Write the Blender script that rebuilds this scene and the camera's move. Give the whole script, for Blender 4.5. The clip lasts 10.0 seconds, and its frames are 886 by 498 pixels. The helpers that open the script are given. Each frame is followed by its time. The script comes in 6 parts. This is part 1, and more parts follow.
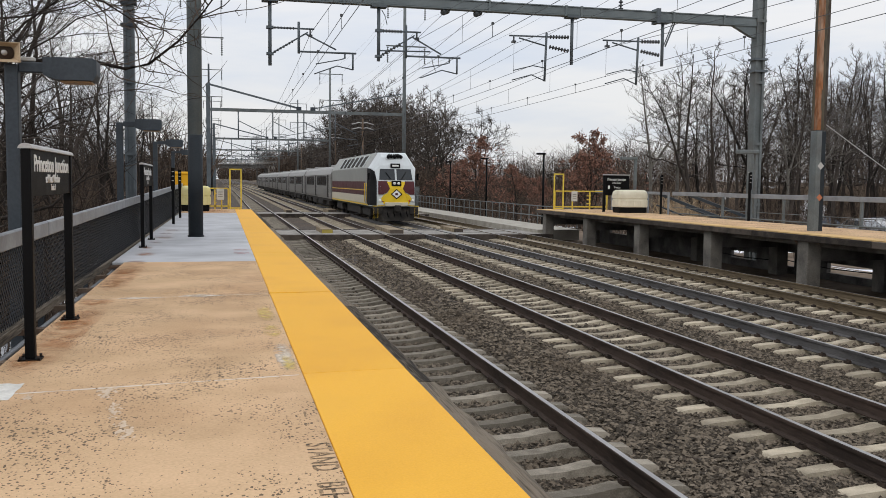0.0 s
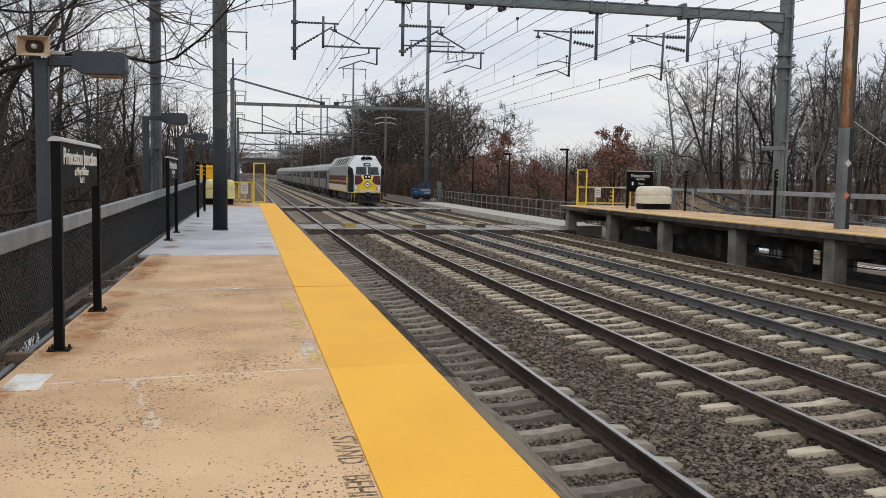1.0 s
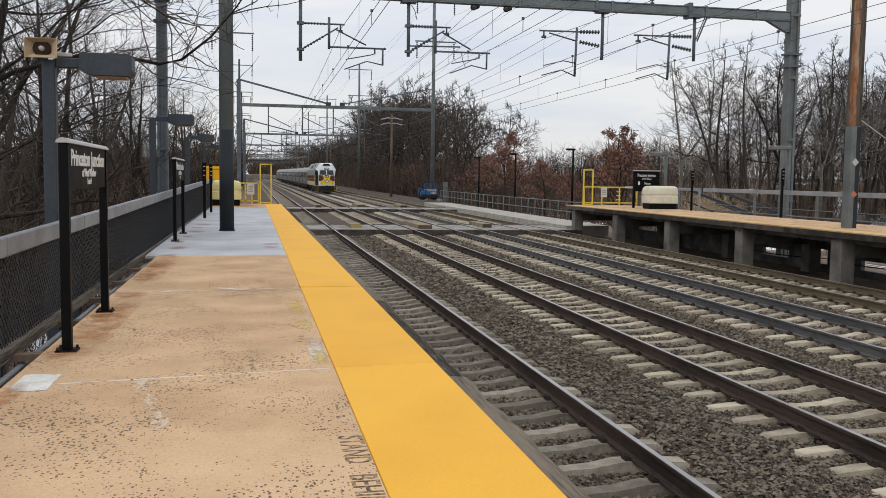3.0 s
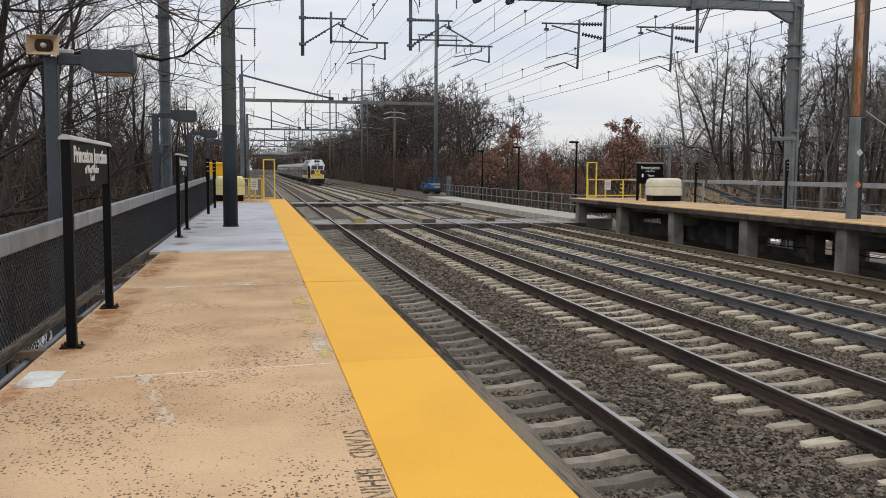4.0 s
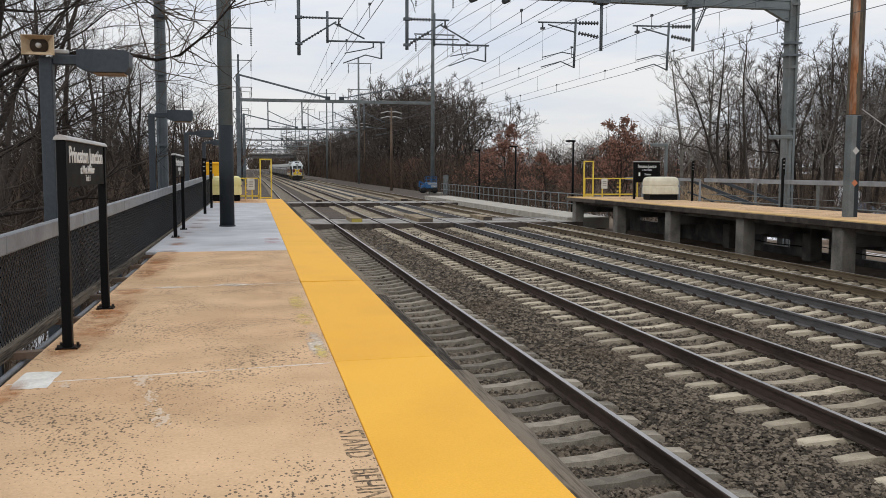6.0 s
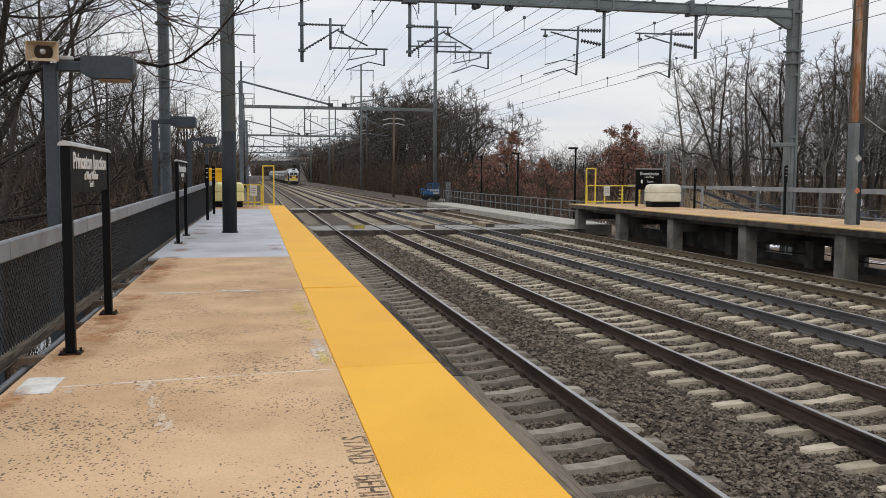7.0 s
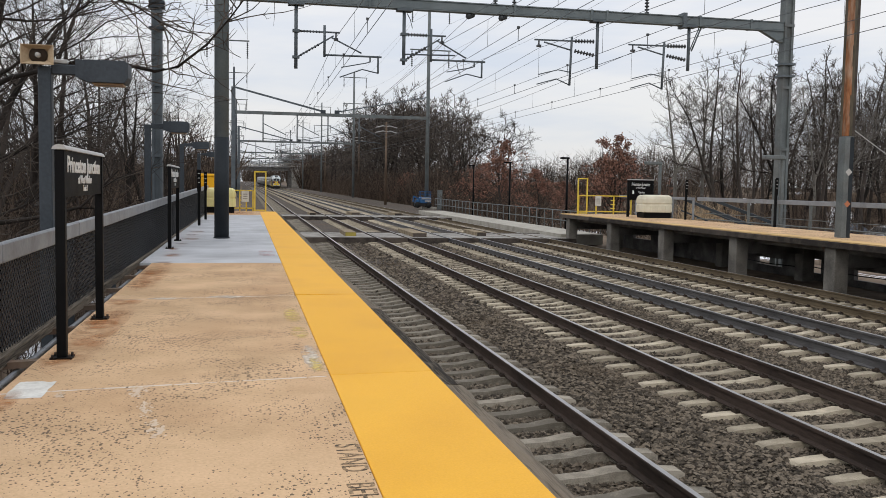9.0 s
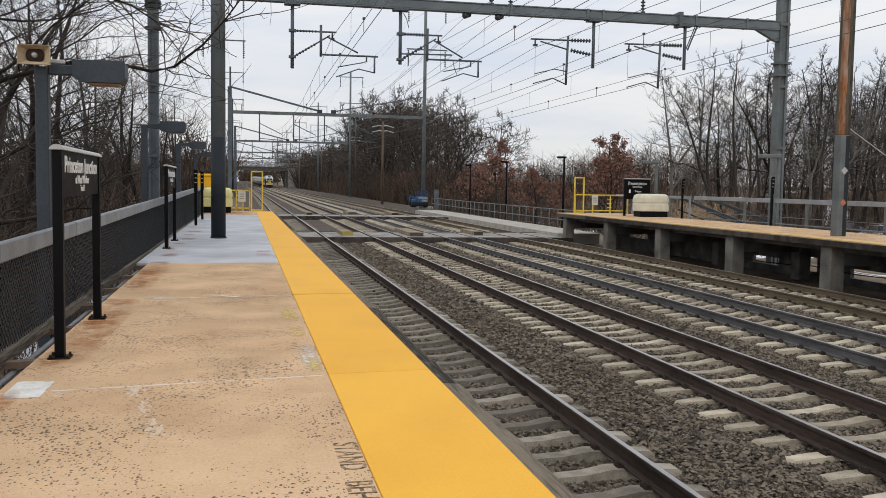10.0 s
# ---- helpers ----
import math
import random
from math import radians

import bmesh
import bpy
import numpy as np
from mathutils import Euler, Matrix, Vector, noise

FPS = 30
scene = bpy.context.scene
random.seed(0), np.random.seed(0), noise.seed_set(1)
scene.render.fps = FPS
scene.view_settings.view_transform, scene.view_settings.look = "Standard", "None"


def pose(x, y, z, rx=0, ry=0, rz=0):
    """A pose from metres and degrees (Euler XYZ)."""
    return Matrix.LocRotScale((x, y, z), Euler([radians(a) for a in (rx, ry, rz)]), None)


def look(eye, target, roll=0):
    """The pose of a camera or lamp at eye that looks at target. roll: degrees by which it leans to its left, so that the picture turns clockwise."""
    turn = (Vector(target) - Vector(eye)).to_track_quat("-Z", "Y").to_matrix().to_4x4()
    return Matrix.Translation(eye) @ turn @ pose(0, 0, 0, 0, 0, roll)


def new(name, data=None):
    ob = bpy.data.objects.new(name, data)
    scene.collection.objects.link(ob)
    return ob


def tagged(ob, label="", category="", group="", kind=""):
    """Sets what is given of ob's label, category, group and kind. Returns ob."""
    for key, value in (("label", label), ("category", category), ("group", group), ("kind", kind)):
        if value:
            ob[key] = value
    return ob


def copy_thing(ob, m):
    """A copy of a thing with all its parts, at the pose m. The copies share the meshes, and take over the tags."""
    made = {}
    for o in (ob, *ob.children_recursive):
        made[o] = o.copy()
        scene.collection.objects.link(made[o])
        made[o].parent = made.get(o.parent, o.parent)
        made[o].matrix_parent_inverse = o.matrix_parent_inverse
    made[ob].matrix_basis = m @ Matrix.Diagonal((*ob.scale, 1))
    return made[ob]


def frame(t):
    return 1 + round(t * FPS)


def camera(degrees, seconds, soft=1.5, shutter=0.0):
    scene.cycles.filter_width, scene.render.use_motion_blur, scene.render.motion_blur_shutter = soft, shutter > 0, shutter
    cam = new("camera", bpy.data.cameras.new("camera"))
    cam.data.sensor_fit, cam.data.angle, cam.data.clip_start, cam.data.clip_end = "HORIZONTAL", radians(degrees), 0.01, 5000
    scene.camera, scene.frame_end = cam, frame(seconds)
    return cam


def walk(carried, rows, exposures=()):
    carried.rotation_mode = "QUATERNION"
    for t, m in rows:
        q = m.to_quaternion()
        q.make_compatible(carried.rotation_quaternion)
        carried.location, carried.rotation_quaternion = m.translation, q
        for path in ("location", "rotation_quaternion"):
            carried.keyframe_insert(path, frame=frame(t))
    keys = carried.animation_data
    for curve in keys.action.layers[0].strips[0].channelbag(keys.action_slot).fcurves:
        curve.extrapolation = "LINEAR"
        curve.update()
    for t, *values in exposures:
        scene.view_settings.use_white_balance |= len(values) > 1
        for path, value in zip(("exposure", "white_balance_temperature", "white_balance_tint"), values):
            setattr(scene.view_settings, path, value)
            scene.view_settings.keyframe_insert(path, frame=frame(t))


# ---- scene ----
# ------------------------------------------------------------------ camera
cam = camera(52.3, 10.0, 0.68)
# seconds, x, y, z, turn to the right, tilt down, lean
PATH = [
    (0, -3.587, -0.001, 2.523, 13.523, 4.222, 0.623),
    (0.5, -3.604, 0.003, 2.520, 12.789, 4.389, 0.870),
    (1, -3.609, 0.003, 2.521, 12.139, 4.543, 0.963),
    (1.5, -3.606, -0.004, 2.521, 11.804, 4.575, 0.796),
    (2, -3.608, -0.005, 2.521, 11.787, 4.562, 0.711),
    (2.5, -3.611, -0.006, 2.519, 11.777, 4.506, 0.832),
    (4, -3.604, -0.001, 2.519, 11.488, 4.918, 0.323),
    (4.5, -3.599, 0.002, 2.519, 11.518, 5.239, -0.106),
    (5, -3.594, 0.002, 2.519, 11.634, 5.261, -0.213),
    (5.5, -3.595, 0.003, 2.520, 11.720, 5.141, 0.031),
    (7, -3.604, -0.002, 2.518, 11.533, 4.533, 0.296),
    (7.5, -3.609, 0.001, 2.519, 11.490, 4.357, 0.345),
    (8, -3.612, -0.003, 2.519, 11.704, 4.339, 0.652),
    (8.5, -3.618, 0.002, 2.516, 11.909, 4.238, 1.039),
    (9, -3.628, -0.005, 2.520, 12.108, 4.009, 1.014),
    (9.5, -3.632, -0.019, 2.520, 12.219, 3.937, 0.801),
    (10, -3.634, -0.021, 2.518, 12.311, 4.038, 0.891),
]
walk(cam, [(t, pose(x, y, z, 90 - tilt, 0, -turn) @ pose(0, 0, 0, 0, 0, lean)) for t, x, y, z, turn, tilt, lean in PATH],
     exposures=[(0, 0.0, 6660, 10), (10, 0.0, 6660, 10)])

# ------------------------------------------------------------------ world and sun
SUN_UP, SUN_AZ = 38, 215          # degrees; azimuth clockwise from +y
world = bpy.data.worlds.new("overcast_sky")
scene.world = world
world.use_nodes = True
wn, wl = world.node_tree.nodes, world.node_tree.links
wn.clear()
w_out = wn.new("ShaderNodeOutputWorld")
w_bg = wn.new("ShaderNodeBackground")
w_sky = wn.new("ShaderNodeTexSky")
w_sky.sky_type = "NISHITA"
w_sky.sun_disc = False
w_sky.sun_elevation, w_sky.sun_rotation = radians(SUN_UP), radians(SUN_AZ)
w_tc = wn.new("ShaderNodeTexCoord")
w_sep = wn.new("ShaderNodeSeparateXYZ")
wl.new(w_tc.outputs["Generated"], w_sep.inputs[0])
# cloud deck: brighter towards the zenith, with soft blue-grey streaks
w_lift = wn.new("ShaderNodeMapRange")
w_lift.inputs["From Min"].default_value, w_lift.inputs["From Max"].default_value = 0.0, 0.75
w_lift.inputs["To Min"].default_value, w_lift.inputs["To Max"].default_value = 0.80, 1.26
wl.new(w_sep.outputs["Z"], w_lift.inputs["Value"])
w_map = wn.new("ShaderNodeMapping")
w_map.inputs["Scale"].default_value = (1.6, 1.6, 9.0)
wl.new(w_tc.outputs["Generated"], w_map.inputs["Vector"])
w_noise = wn.new("ShaderNodeTexNoise")
w_noise.inputs["Scale"].default_value, w_noise.inputs["Detail"].default_value = 2.2, 5.0
w_noise.inputs["Roughness"].default_value = 0.55
wl.new(w_map.outputs[0], w_noise.inputs["Vector"])
w_ramp = wn.new("ShaderNodeValToRGB")
w_ramp.color_ramp.elements[0].position, w_ramp.color_ramp.elements[0].color = 0.34, (0.80, 0.87, 1.0, 1)
w_ramp.color_ramp.elements[1].position, w_ramp.color_ramp.elements[1].color = 0.62, (1.0, 1.01, 1.04, 1)
wl.new(w_noise.outputs[0], w_ramp.inputs[0])
w_mul = wn.new("ShaderNodeVectorMath")
w_mul.operation = "SCALE"
wl.new(w_ramp.outputs[0], w_mul.inputs[0])
wl.new(w_lift.outputs[0], w_mul.inputs["Scale"])
w_dim = wn.new("ShaderNodeVectorMath")
w_dim.operation = "SCALE"
w_dim.inputs["Scale"].default_value = 0.10
wl.new(w_sky.outputs[0], w_dim.inputs[0])
w_mix = wn.new("ShaderNodeMix")
w_mix.data_type = "RGBA"
w_mix.inputs["Factor"].default_value = 0.9
wl.new(w_dim.outputs[0], w_mix.inputs["A"])
wl.new(w_mul.outputs[0], w_mix.inputs["B"])
wl.new(w_mix.outputs["Result"], w_bg.inputs["Color"])
w_bg.inputs["Strength"].default_value = 1.0
wl.new(w_bg.outputs[0], w_out.inputs[0])

sun = new("sun", bpy.data.lights.new("sun", "SUN"))
sun.data.energy, sun.data.angle, sun.data.color = 0.5, radians(20), (1.0, 0.96, 0.9)
az, up = radians(SUN_AZ), radians(SUN_UP)
sun.matrix_world = look((math.sin(az) * math.cos(up) * 50, math.cos(az) * math.cos(up) * 50, math.sin(up) * 50), (0, 0, 0))


# ------------------------------------------------------------------ materials
def mat(name, dark, light, scale=6.0, rough=0.7, bump=0.0, metal=0.0, fine=40.0, stain=None, stain_amount=0.3, stain_scale=1.2,
        vary=0.0, island=0.0, stretch=(1, 1, 1), fine_mix=0.35, bump_scale=None, low=0.35, high=0.65):
    """Colour between dark and light by coarse and fine noise, stains, relief, and a change from piece to piece."""
    m = bpy.data.materials.new(name)
    m.use_nodes = True
    n, l = m.node_tree.nodes, m.node_tree.links
    b = n["Principled BSDF"]
    tc, mp = n.new("ShaderNodeTexCoord"), n.new("ShaderNodeMapping")
    mp.inputs["Scale"].default_value = stretch
    l.new(tc.outputs["Object"], mp.inputs["Vector"])

    def tex(s, detail=4.0):
        t = n.new("ShaderNodeTexNoise")
        t.inputs["Scale"].default_value, t.inputs["Detail"].default_value = s, detail
        l.new(mp.outputs[0], t.inputs["Vector"])
        return t.outputs[0]

    def maths(op, a, c):
        k = n.new("ShaderNodeMath")
        k.operation = op
        for i, v in enumerate((a, c)):
            if isinstance(v, (int, float)):
                k.inputs[i].default_value = v
            else:
                l.new(v, k.inputs[i])
        return k.outputs[0]

    coarse, small = tex(scale), tex(fine, 3.0)
    value = maths("ADD", maths("MULTIPLY", coarse, 1 - fine_mix), maths("MULTIPLY", small, fine_mix))
    if vary:
        info = n.new("ShaderNodeObjectInfo")
        value = maths("ADD", value, maths("MULTIPLY", maths("SUBTRACT", info.outputs["Random"], 0.5), vary))
    if island:
        geo = n.new("ShaderNodeNewGeometry")
        value = maths("ADD", value, maths("MULTIPLY", maths("SUBTRACT", geo.outputs["Random Per Island"], 0.5), island))
    ramp = n.new("ShaderNodeValToRGB")
    ramp.color_ramp.elements[0].position, ramp.color_ramp.elements[0].color = low, (*dark, 1)
    ramp.color_ramp.elements[1].position, ramp.color_ramp.elements[1].color = high, (*light, 1)
    l.new(value, ramp.inputs[0])
    colour = ramp.outputs[0]
    if stain:
        mix = n.new("ShaderNodeMix")
        mix.data_type = "RGBA"
        mix.inputs["B"].default_value = (*stain, 1)
        r2 = n.new("ShaderNodeMapRange")
        r2.inputs["From Min"].default_value, r2.inputs["From Max"].default_value = 0.5, 0.68
        r2.inputs["To Max"].default_value = stain_amount
        l.new(tex(stain_scale, 6.0), r2.inputs["Value"])
        l.new(r2.outputs[0], mix.inputs["Factor"])
        l.new(colour, mix.inputs["A"])
        colour = mix.outputs["Result"]
    l.new(colour, b.inputs["Base Color"])
    b.inputs["Metallic"].default_value = metal
    b.inputs["Specular IOR Level"].default_value = 0.5 if rough < 0.3 else 0.22
    rr = n.new("ShaderNodeMapRange")
    rr.inputs["To Min"].default_value, rr.inputs["To Max"].default_value = max(0.02, rough - 0.12), min(1.0, rough + 0.12)
    l.new(coarse, rr.inputs["Value"])
    l.new(rr.outputs[0], b.inputs["Roughness"])
    if bump:
        bp = n.new("ShaderNodeBump")
        bp.inputs["Strength"].default_value = bump
        bp.inputs["Distance"].default_value = 0.02
        l.new(tex(bump_scale or fine, 3.0), bp.inputs["Height"])
        l.new(bp.outputs[0], b.inputs["Normal"])
    return m


def plain(name, colour, rough=0.5, metal=0.0, wear=0.25):
    """Paint, with slight wear."""
    d = tuple(c * (1 - wear) for c in colour)
    return mat(name, d, colour, 3.0, rough, 0.08, metal, 60.0)


M = {}
M["ballast"] = mat("ballast_base", (0.026, 0.021, 0.017), (0.13, 0.108, 0.088), 14, 0.95, 1.0, fine=34, stain=(0.12, 0.075, 0.05), stain_amount=0.5, stain_scale=0.35, fine_mix=0.6, low=0.38, high=0.62, bump_scale=22)
M["stone"] = mat("crushed_stone", (0.050, 0.041, 0.031), (0.205, 0.168, 0.127), 5, 0.9, 0.25, island=0.5, stain=(0.105, 0.078, 0.053), stain_amount=0.45, stain_scale=0.45)
M["sleeper"] = mat("sleeper_concrete", (0.31, 0.268, 0.20), (0.60, 0.522, 0.395), 5, 0.9, 0.5, fine=60, vary=0.3, stain=(0.16, 0.13, 0.10), stain_amount=0.5, stain_scale=2.0)
# darker copy for the first track: grime, and the platform's shade in the colour
M["sleeper_grimy_shaded"] = mat("grimy_shaded_sleeper_concrete", (0.16, 0.142, 0.113), (0.38, 0.338, 0.272), 5, 0.9, 0.5, fine=60, vary=0.3, stain=(0.09, 0.075, 0.06), stain_amount=0.5, stain_scale=2.0)
M["rail_side"] = mat("rail_rust", (0.03, 0.022, 0.018), (0.085, 0.06, 0.048), 5, 0.8, 0.3, fine=50, stretch=(1, .15, 1))
M["rail_side_tan"] = mat("rail_rust_tan", (0.085, 0.064, 0.040), (0.165, 0.128, 0.082), 5, 0.8, 0.3, fine=50, stretch=(1, .15, 1))
M["rail_side_grey"] = mat("rail_steel_grey", (0.07, 0.068, 0.068), (0.16, 0.155, 0.155), 5, 0.6, 0.2, fine=50, stretch=(1, .15, 1), metal=0.3)
M["rail_top"] = mat("rail_polished", (0.30, 0.295, 0.29), (0.45, 0.44, 0.43), 6, 0.33, 0.0, 0.9, stretch=(1, .1, 1))
M["clip"] = mat("clip_iron", (0.02, 0.016, 0.013), (0.07, 0.05, 0.04), 8, 0.8)
M["platform"] = mat("platform_beige", (0.47, 0.308, 0.170), (0.69, 0.470, 0.282), 1.3, 0.85, 0.25, fine=60, stain=(0.40, 0.21, 0.10), stain_amount=0.35, stain_scale=0.5, vary=0.12, fine_mix=0.3)
M["platform_grey"] = mat("platform_grey", (0.33, 0.335, 0.345), (0.52, 0.53, 0.55), 1.2, 0.8, 0.15, fine=50, stain=(0.62, 0.63, 0.65), stain_amount=0.4, stain_scale=0.8)
M["yellow"] = mat("edge_yellow", (0.76, 0.375, 0.028), (0.89, 0.475, 0.050), 0.9, 0.65, 0.12, fine=90, stain=(0.64, 0.33, 0.05), stain_amount=0.3, stain_scale=0.9, vary=0.1)
M["crack"] = mat("joint_filler", (0.60, 0.50, 0.40), (0.74, 0.66, 0.56), 14, 0.85, 0.2)
M["white"] = mat("white_patch", (0.55, 0.53, 0.48), (0.8, 0.78, 0.72), 7, 0.8, 0.2)
M["scrape"] = mat("scraped_concrete", (0.57, 0.43, 0.30), (0.66, 0.53, 0.40), 14, 0.85, 0.2)
M["pink"] = mat("faded_red_paint", (0.42, 0.25, 0.26), (0.55, 0.36, 0.37), 12, 0.8)
M["stencil"] = mat("faded_stencil", (0.085, 0.062, 0.042), (0.42, 0.29, 0.17), 34, 0.9, low=0.42, high=0.60)
M["timber"] = mat("weathered_timber", (0.022, 0.018, 0.014), (0.205, 0.170, 0.130), 9, 0.9, 0.9, fine=60, stretch=(1.5, .06, 1.5), vary=0.25, fine_mix=0.5, low=0.40, high=0.62)
M["timber_dark"] = mat("creosote_timber_and_shade", (0.03, 0.025, 0.022), (0.11, 0.09, 0.075), 3, 0.9, 0.5, fine=40, vary=0.3)
M["timber_pale"] = mat("pale_timber", (0.15, 0.115, 0.075), (0.34, 0.275, 0.185), 3, 0.85, 0.4, fine=40, stretch=(.3, 1, 1))
M["concrete"] = mat("concrete", (0.20, 0.19, 0.17), (0.38, 0.36, 0.33), 1.5, 0.9, 0.35, fine=40, stain=(0.09, 0.085, 0.08), stain_amount=0.6, stain_scale=1.0)
M["concrete_pale"] = mat("pale_concrete", (0.30, 0.28, 0.24), (0.46, 0.435, 0.38), 1.5, 0.9, 0.2, fine=30)
# dark concrete; beneath the far platform the darkness stands in for shade
M["concrete_dark"] = mat("dark_concrete", (0.045, 0.042, 0.04), (0.17, 0.16, 0.15), 1.2, 0.95, 0.35, fine=30, stain=(0.3, 0.29, 0.27), stain_amount=0.35, stain_scale=1.6)
M["grey_steel"] = mat("grey_painted_steel", (0.075, 0.09, 0.10), (0.13, 0.15, 0.165), 1.5, 0.55, 0.1, fine=30)
M["dark_steel"] = mat("dark_grey_paint", (0.032, 0.04, 0.048), (0.055, 0.066, 0.078), 1.5, 0.5, 0.08, fine=30)
M["mid_steel"] = mat("weathered_grey_steel", (0.092, 0.106, 0.108), (0.178, 0.196, 0.196), 1.2, 0.6, 0.15, fine=25, stain=(0.10, 0.09, 0.08), stain_amount=0.5, stain_scale=1.5)
M["rail_grey"] = mat("grey_guard_board", (0.20, 0.215, 0.235), (0.31, 0.33, 0.35), 1.5, 0.5, 0.1, fine=25, stain=(0.14, 0.14, 0.14), stain_amount=0.4, stain_scale=2.5)
M["rust"] = mat("rusted_steel", (0.085, 0.06, 0.045), (0.19, 0.145, 0.11), 2.0, 0.85, 0.35, fine=22, stain=(0.30, 0.13, 0.06), stain_amount=0.4, stain_scale=1.3, stretch=(1.6, 1.6, .3))
M["rust_patch"] = mat("rust_scale", (0.12, 0.045, 0.02), (0.36, 0.155, 0.07), 3.0, 0.9, 0.5, fine=18, stain=(0.5, 0.42, 0.33), stain_amount=0.5, stain_scale=2.5, stretch=(1.5, 1.5, .4))
M["column_grey"] = mat("column_grey_paint", (0.115, 0.138, 0.145), (0.18, 0.205, 0.21), 1.5, 0.55, 0.1, fine=30)
M["worn_edge"] = mat("worn_platform_edge", (0.52, 0.33, 0.13), (0.68, 0.46, 0.21), 1.0, 0.8, 0.2, fine=50, stain=(0.4, 0.27, 0.14), stain_amount=0.6, stain_scale=1.5)
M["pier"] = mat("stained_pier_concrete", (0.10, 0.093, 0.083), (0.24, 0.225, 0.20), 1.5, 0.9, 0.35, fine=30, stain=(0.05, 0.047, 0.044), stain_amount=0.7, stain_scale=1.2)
M["pole_dark"] = mat("dark_pole_paint_and_shade", (0.014, 0.018, 0.022), (0.026, 0.032, 0.038), 1.5, 0.6, 0.08, fine=30)
M["pole_olive"] = mat("weathered_olive_steel", (0.055, 0.046, 0.032), (0.145, 0.125, 0.092), 2.0, 0.85, 0.3, fine=22, stain=(0.26, 0.24, 0.20), stain_amount=0.4, stain_scale=1.3, stretch=(1.6, 1.6, .25))
M["black"] = plain("black_paint", (0.006, 0.006, 0.0065), 0.5)
M["black_wire"] = plain("black_mesh_wire", (0.02, 0.022, 0.025), 0.5)
M["wire"] = plain("wire_metal", (0.10, 0.105, 0.11), 0.55, 0.3)
M["insulator"] = plain("insulator_brown", (0.07, 0.075, 0.08), 0.3)
M["sign_face"] = plain("sign_face_black", (0.007, 0.0065, 0.0065), 0.45)
for k_, v_ in (("sign_face", .06), ("black", .10)):
    M[k_].node_tree.nodes["Principled BSDF"].inputs["Specular IOR Level"].default_value = v_
M["sign_cap"] = plain("pale_sign_cap", (0.5, 0.49, 0.47), 0.4)
M["lettering"] = plain("white_lettering", (0.82, 0.82, 0.80), 0.5, wear=0.05)
M["horn"] = mat("tan_horn", (0.36, 0.26, 0.16), (0.55, 0.43, 0.29), 4, 0.6, 0.1)
M["horn_dark"] = plain("dark_horn_throat", (0.05, 0.035, 0.025), 0.7)
M["lens_tan"] = plain("tan_lamp_lens", (0.32, 0.22, 0.13), 0.4)
M["gate_yellow"] = mat("yellow_painted_steel", (0.62, 0.44, 0.05), (0.80, 0.62, 0.10), 2.5, 0.5, 0.1, stain=(0.35, 0.22, 0.06), stain_amount=0.3, stain_scale=3)
M["yellow_dull"] = plain("dull_yellow_paint", (0.42, 0.34, 0.08), 0.7)
M["bin_orange"] = plain("orange_plastic", (0.80, 0.42, 0.02), 0.45, wear=0.12)
M["bin_pale"] = mat("pale_yellow_plastic", (0.66, 0.60, 0.26), (0.80, 0.74, 0.38), 2, 0.45, 0.05)
M["bin_cream"] = mat("cream_plastic", (0.62, 0.58, 0.44), (0.80, 0.77, 0.63), 2, 0.45, 0.05, stain=(0.5, 0.42, 0.25), stain_amount=0.3)
M["glass"] = plain("dark_glass", (0.015, 0.02, 0.024), 0.08, wear=0.05)
M["silver"] = mat("silver_grey_paint", (0.25, 0.255, 0.235), (0.345, 0.35, 0.325), 1.2, 0.45, 0.04, 0.15)
M["steel_car"] = mat("stainless_body", (0.20, 0.196, 0.186), (0.32, 0.313, 0.296), 1.0, 0.42, 0.05, 0.4, stretch=(1, .2, 3))
M["cab_white"] = plain("cab_white", (0.62, 0.66, 0.67), 0.35, wear=0.08)
M["maroon"] = plain("maroon_paint", (0.085, 0.018, 0.022), 0.4, wear=0.15)
M["nose_yellow"] = plain("nose_yellow", (0.80, 0.55, 0.03), 0.4, wear=0.1)
M["cream"] = plain("cream_paint", (0.60, 0.55, 0.43), 0.45, wear=0.12)
M["under"] = mat("underframe_grime", (0.012, 0.011, 0.011), (0.05, 0.045, 0.04), 3, 0.8, 0.2)
M["lamp_red"] = plain("red_lamp", (0.6, 0.07, 0.03), 0.3)
M["blue"] = plain("blue_paint", (0.035, 0.12, 0.27), 0.45)
M["bark"] = mat("bark_grey_brown", (0.016, 0.013, 0.011), (0.065, 0.053, 0.045), 3, 0.95, 0.6, fine=25, stretch=(1, 1, .25), vary=0.35)
M["bark_pale"] = mat("bark_pale", (0.075, 0.068, 0.06), (0.21, 0.195, 0.17), 1.5, 0.9, 0.4, fine=12, vary=0.2)
M["twig"] = mat("twigs", (0.026, 0.021, 0.017), (0.088, 0.072, 0.06), 1.2, 0.95, 0.0, island=0.5, vary=0.4)
M["twig_pale"] = mat("twigs_pale", (0.085, 0.076, 0.066), (0.20, 0.182, 0.158), 1.2, 0.95, 0.0, island=0.5)
# twig colour made lighter and greyer to paint in distance haze on the bank
M["twig_hazed"] = mat("hazed_twigs_of_the_bank", (0.046, 0.038, 0.032), (0.125, 0.104, 0.088), 1.2, 0.95, 0.0, island=0.5, vary=0.4)
M["brush"] = mat("brush_stems", (0.034, 0.024, 0.018), (0.125, 0.092, 0.070), 0.25, 0.95, 0.0, island=0.6)
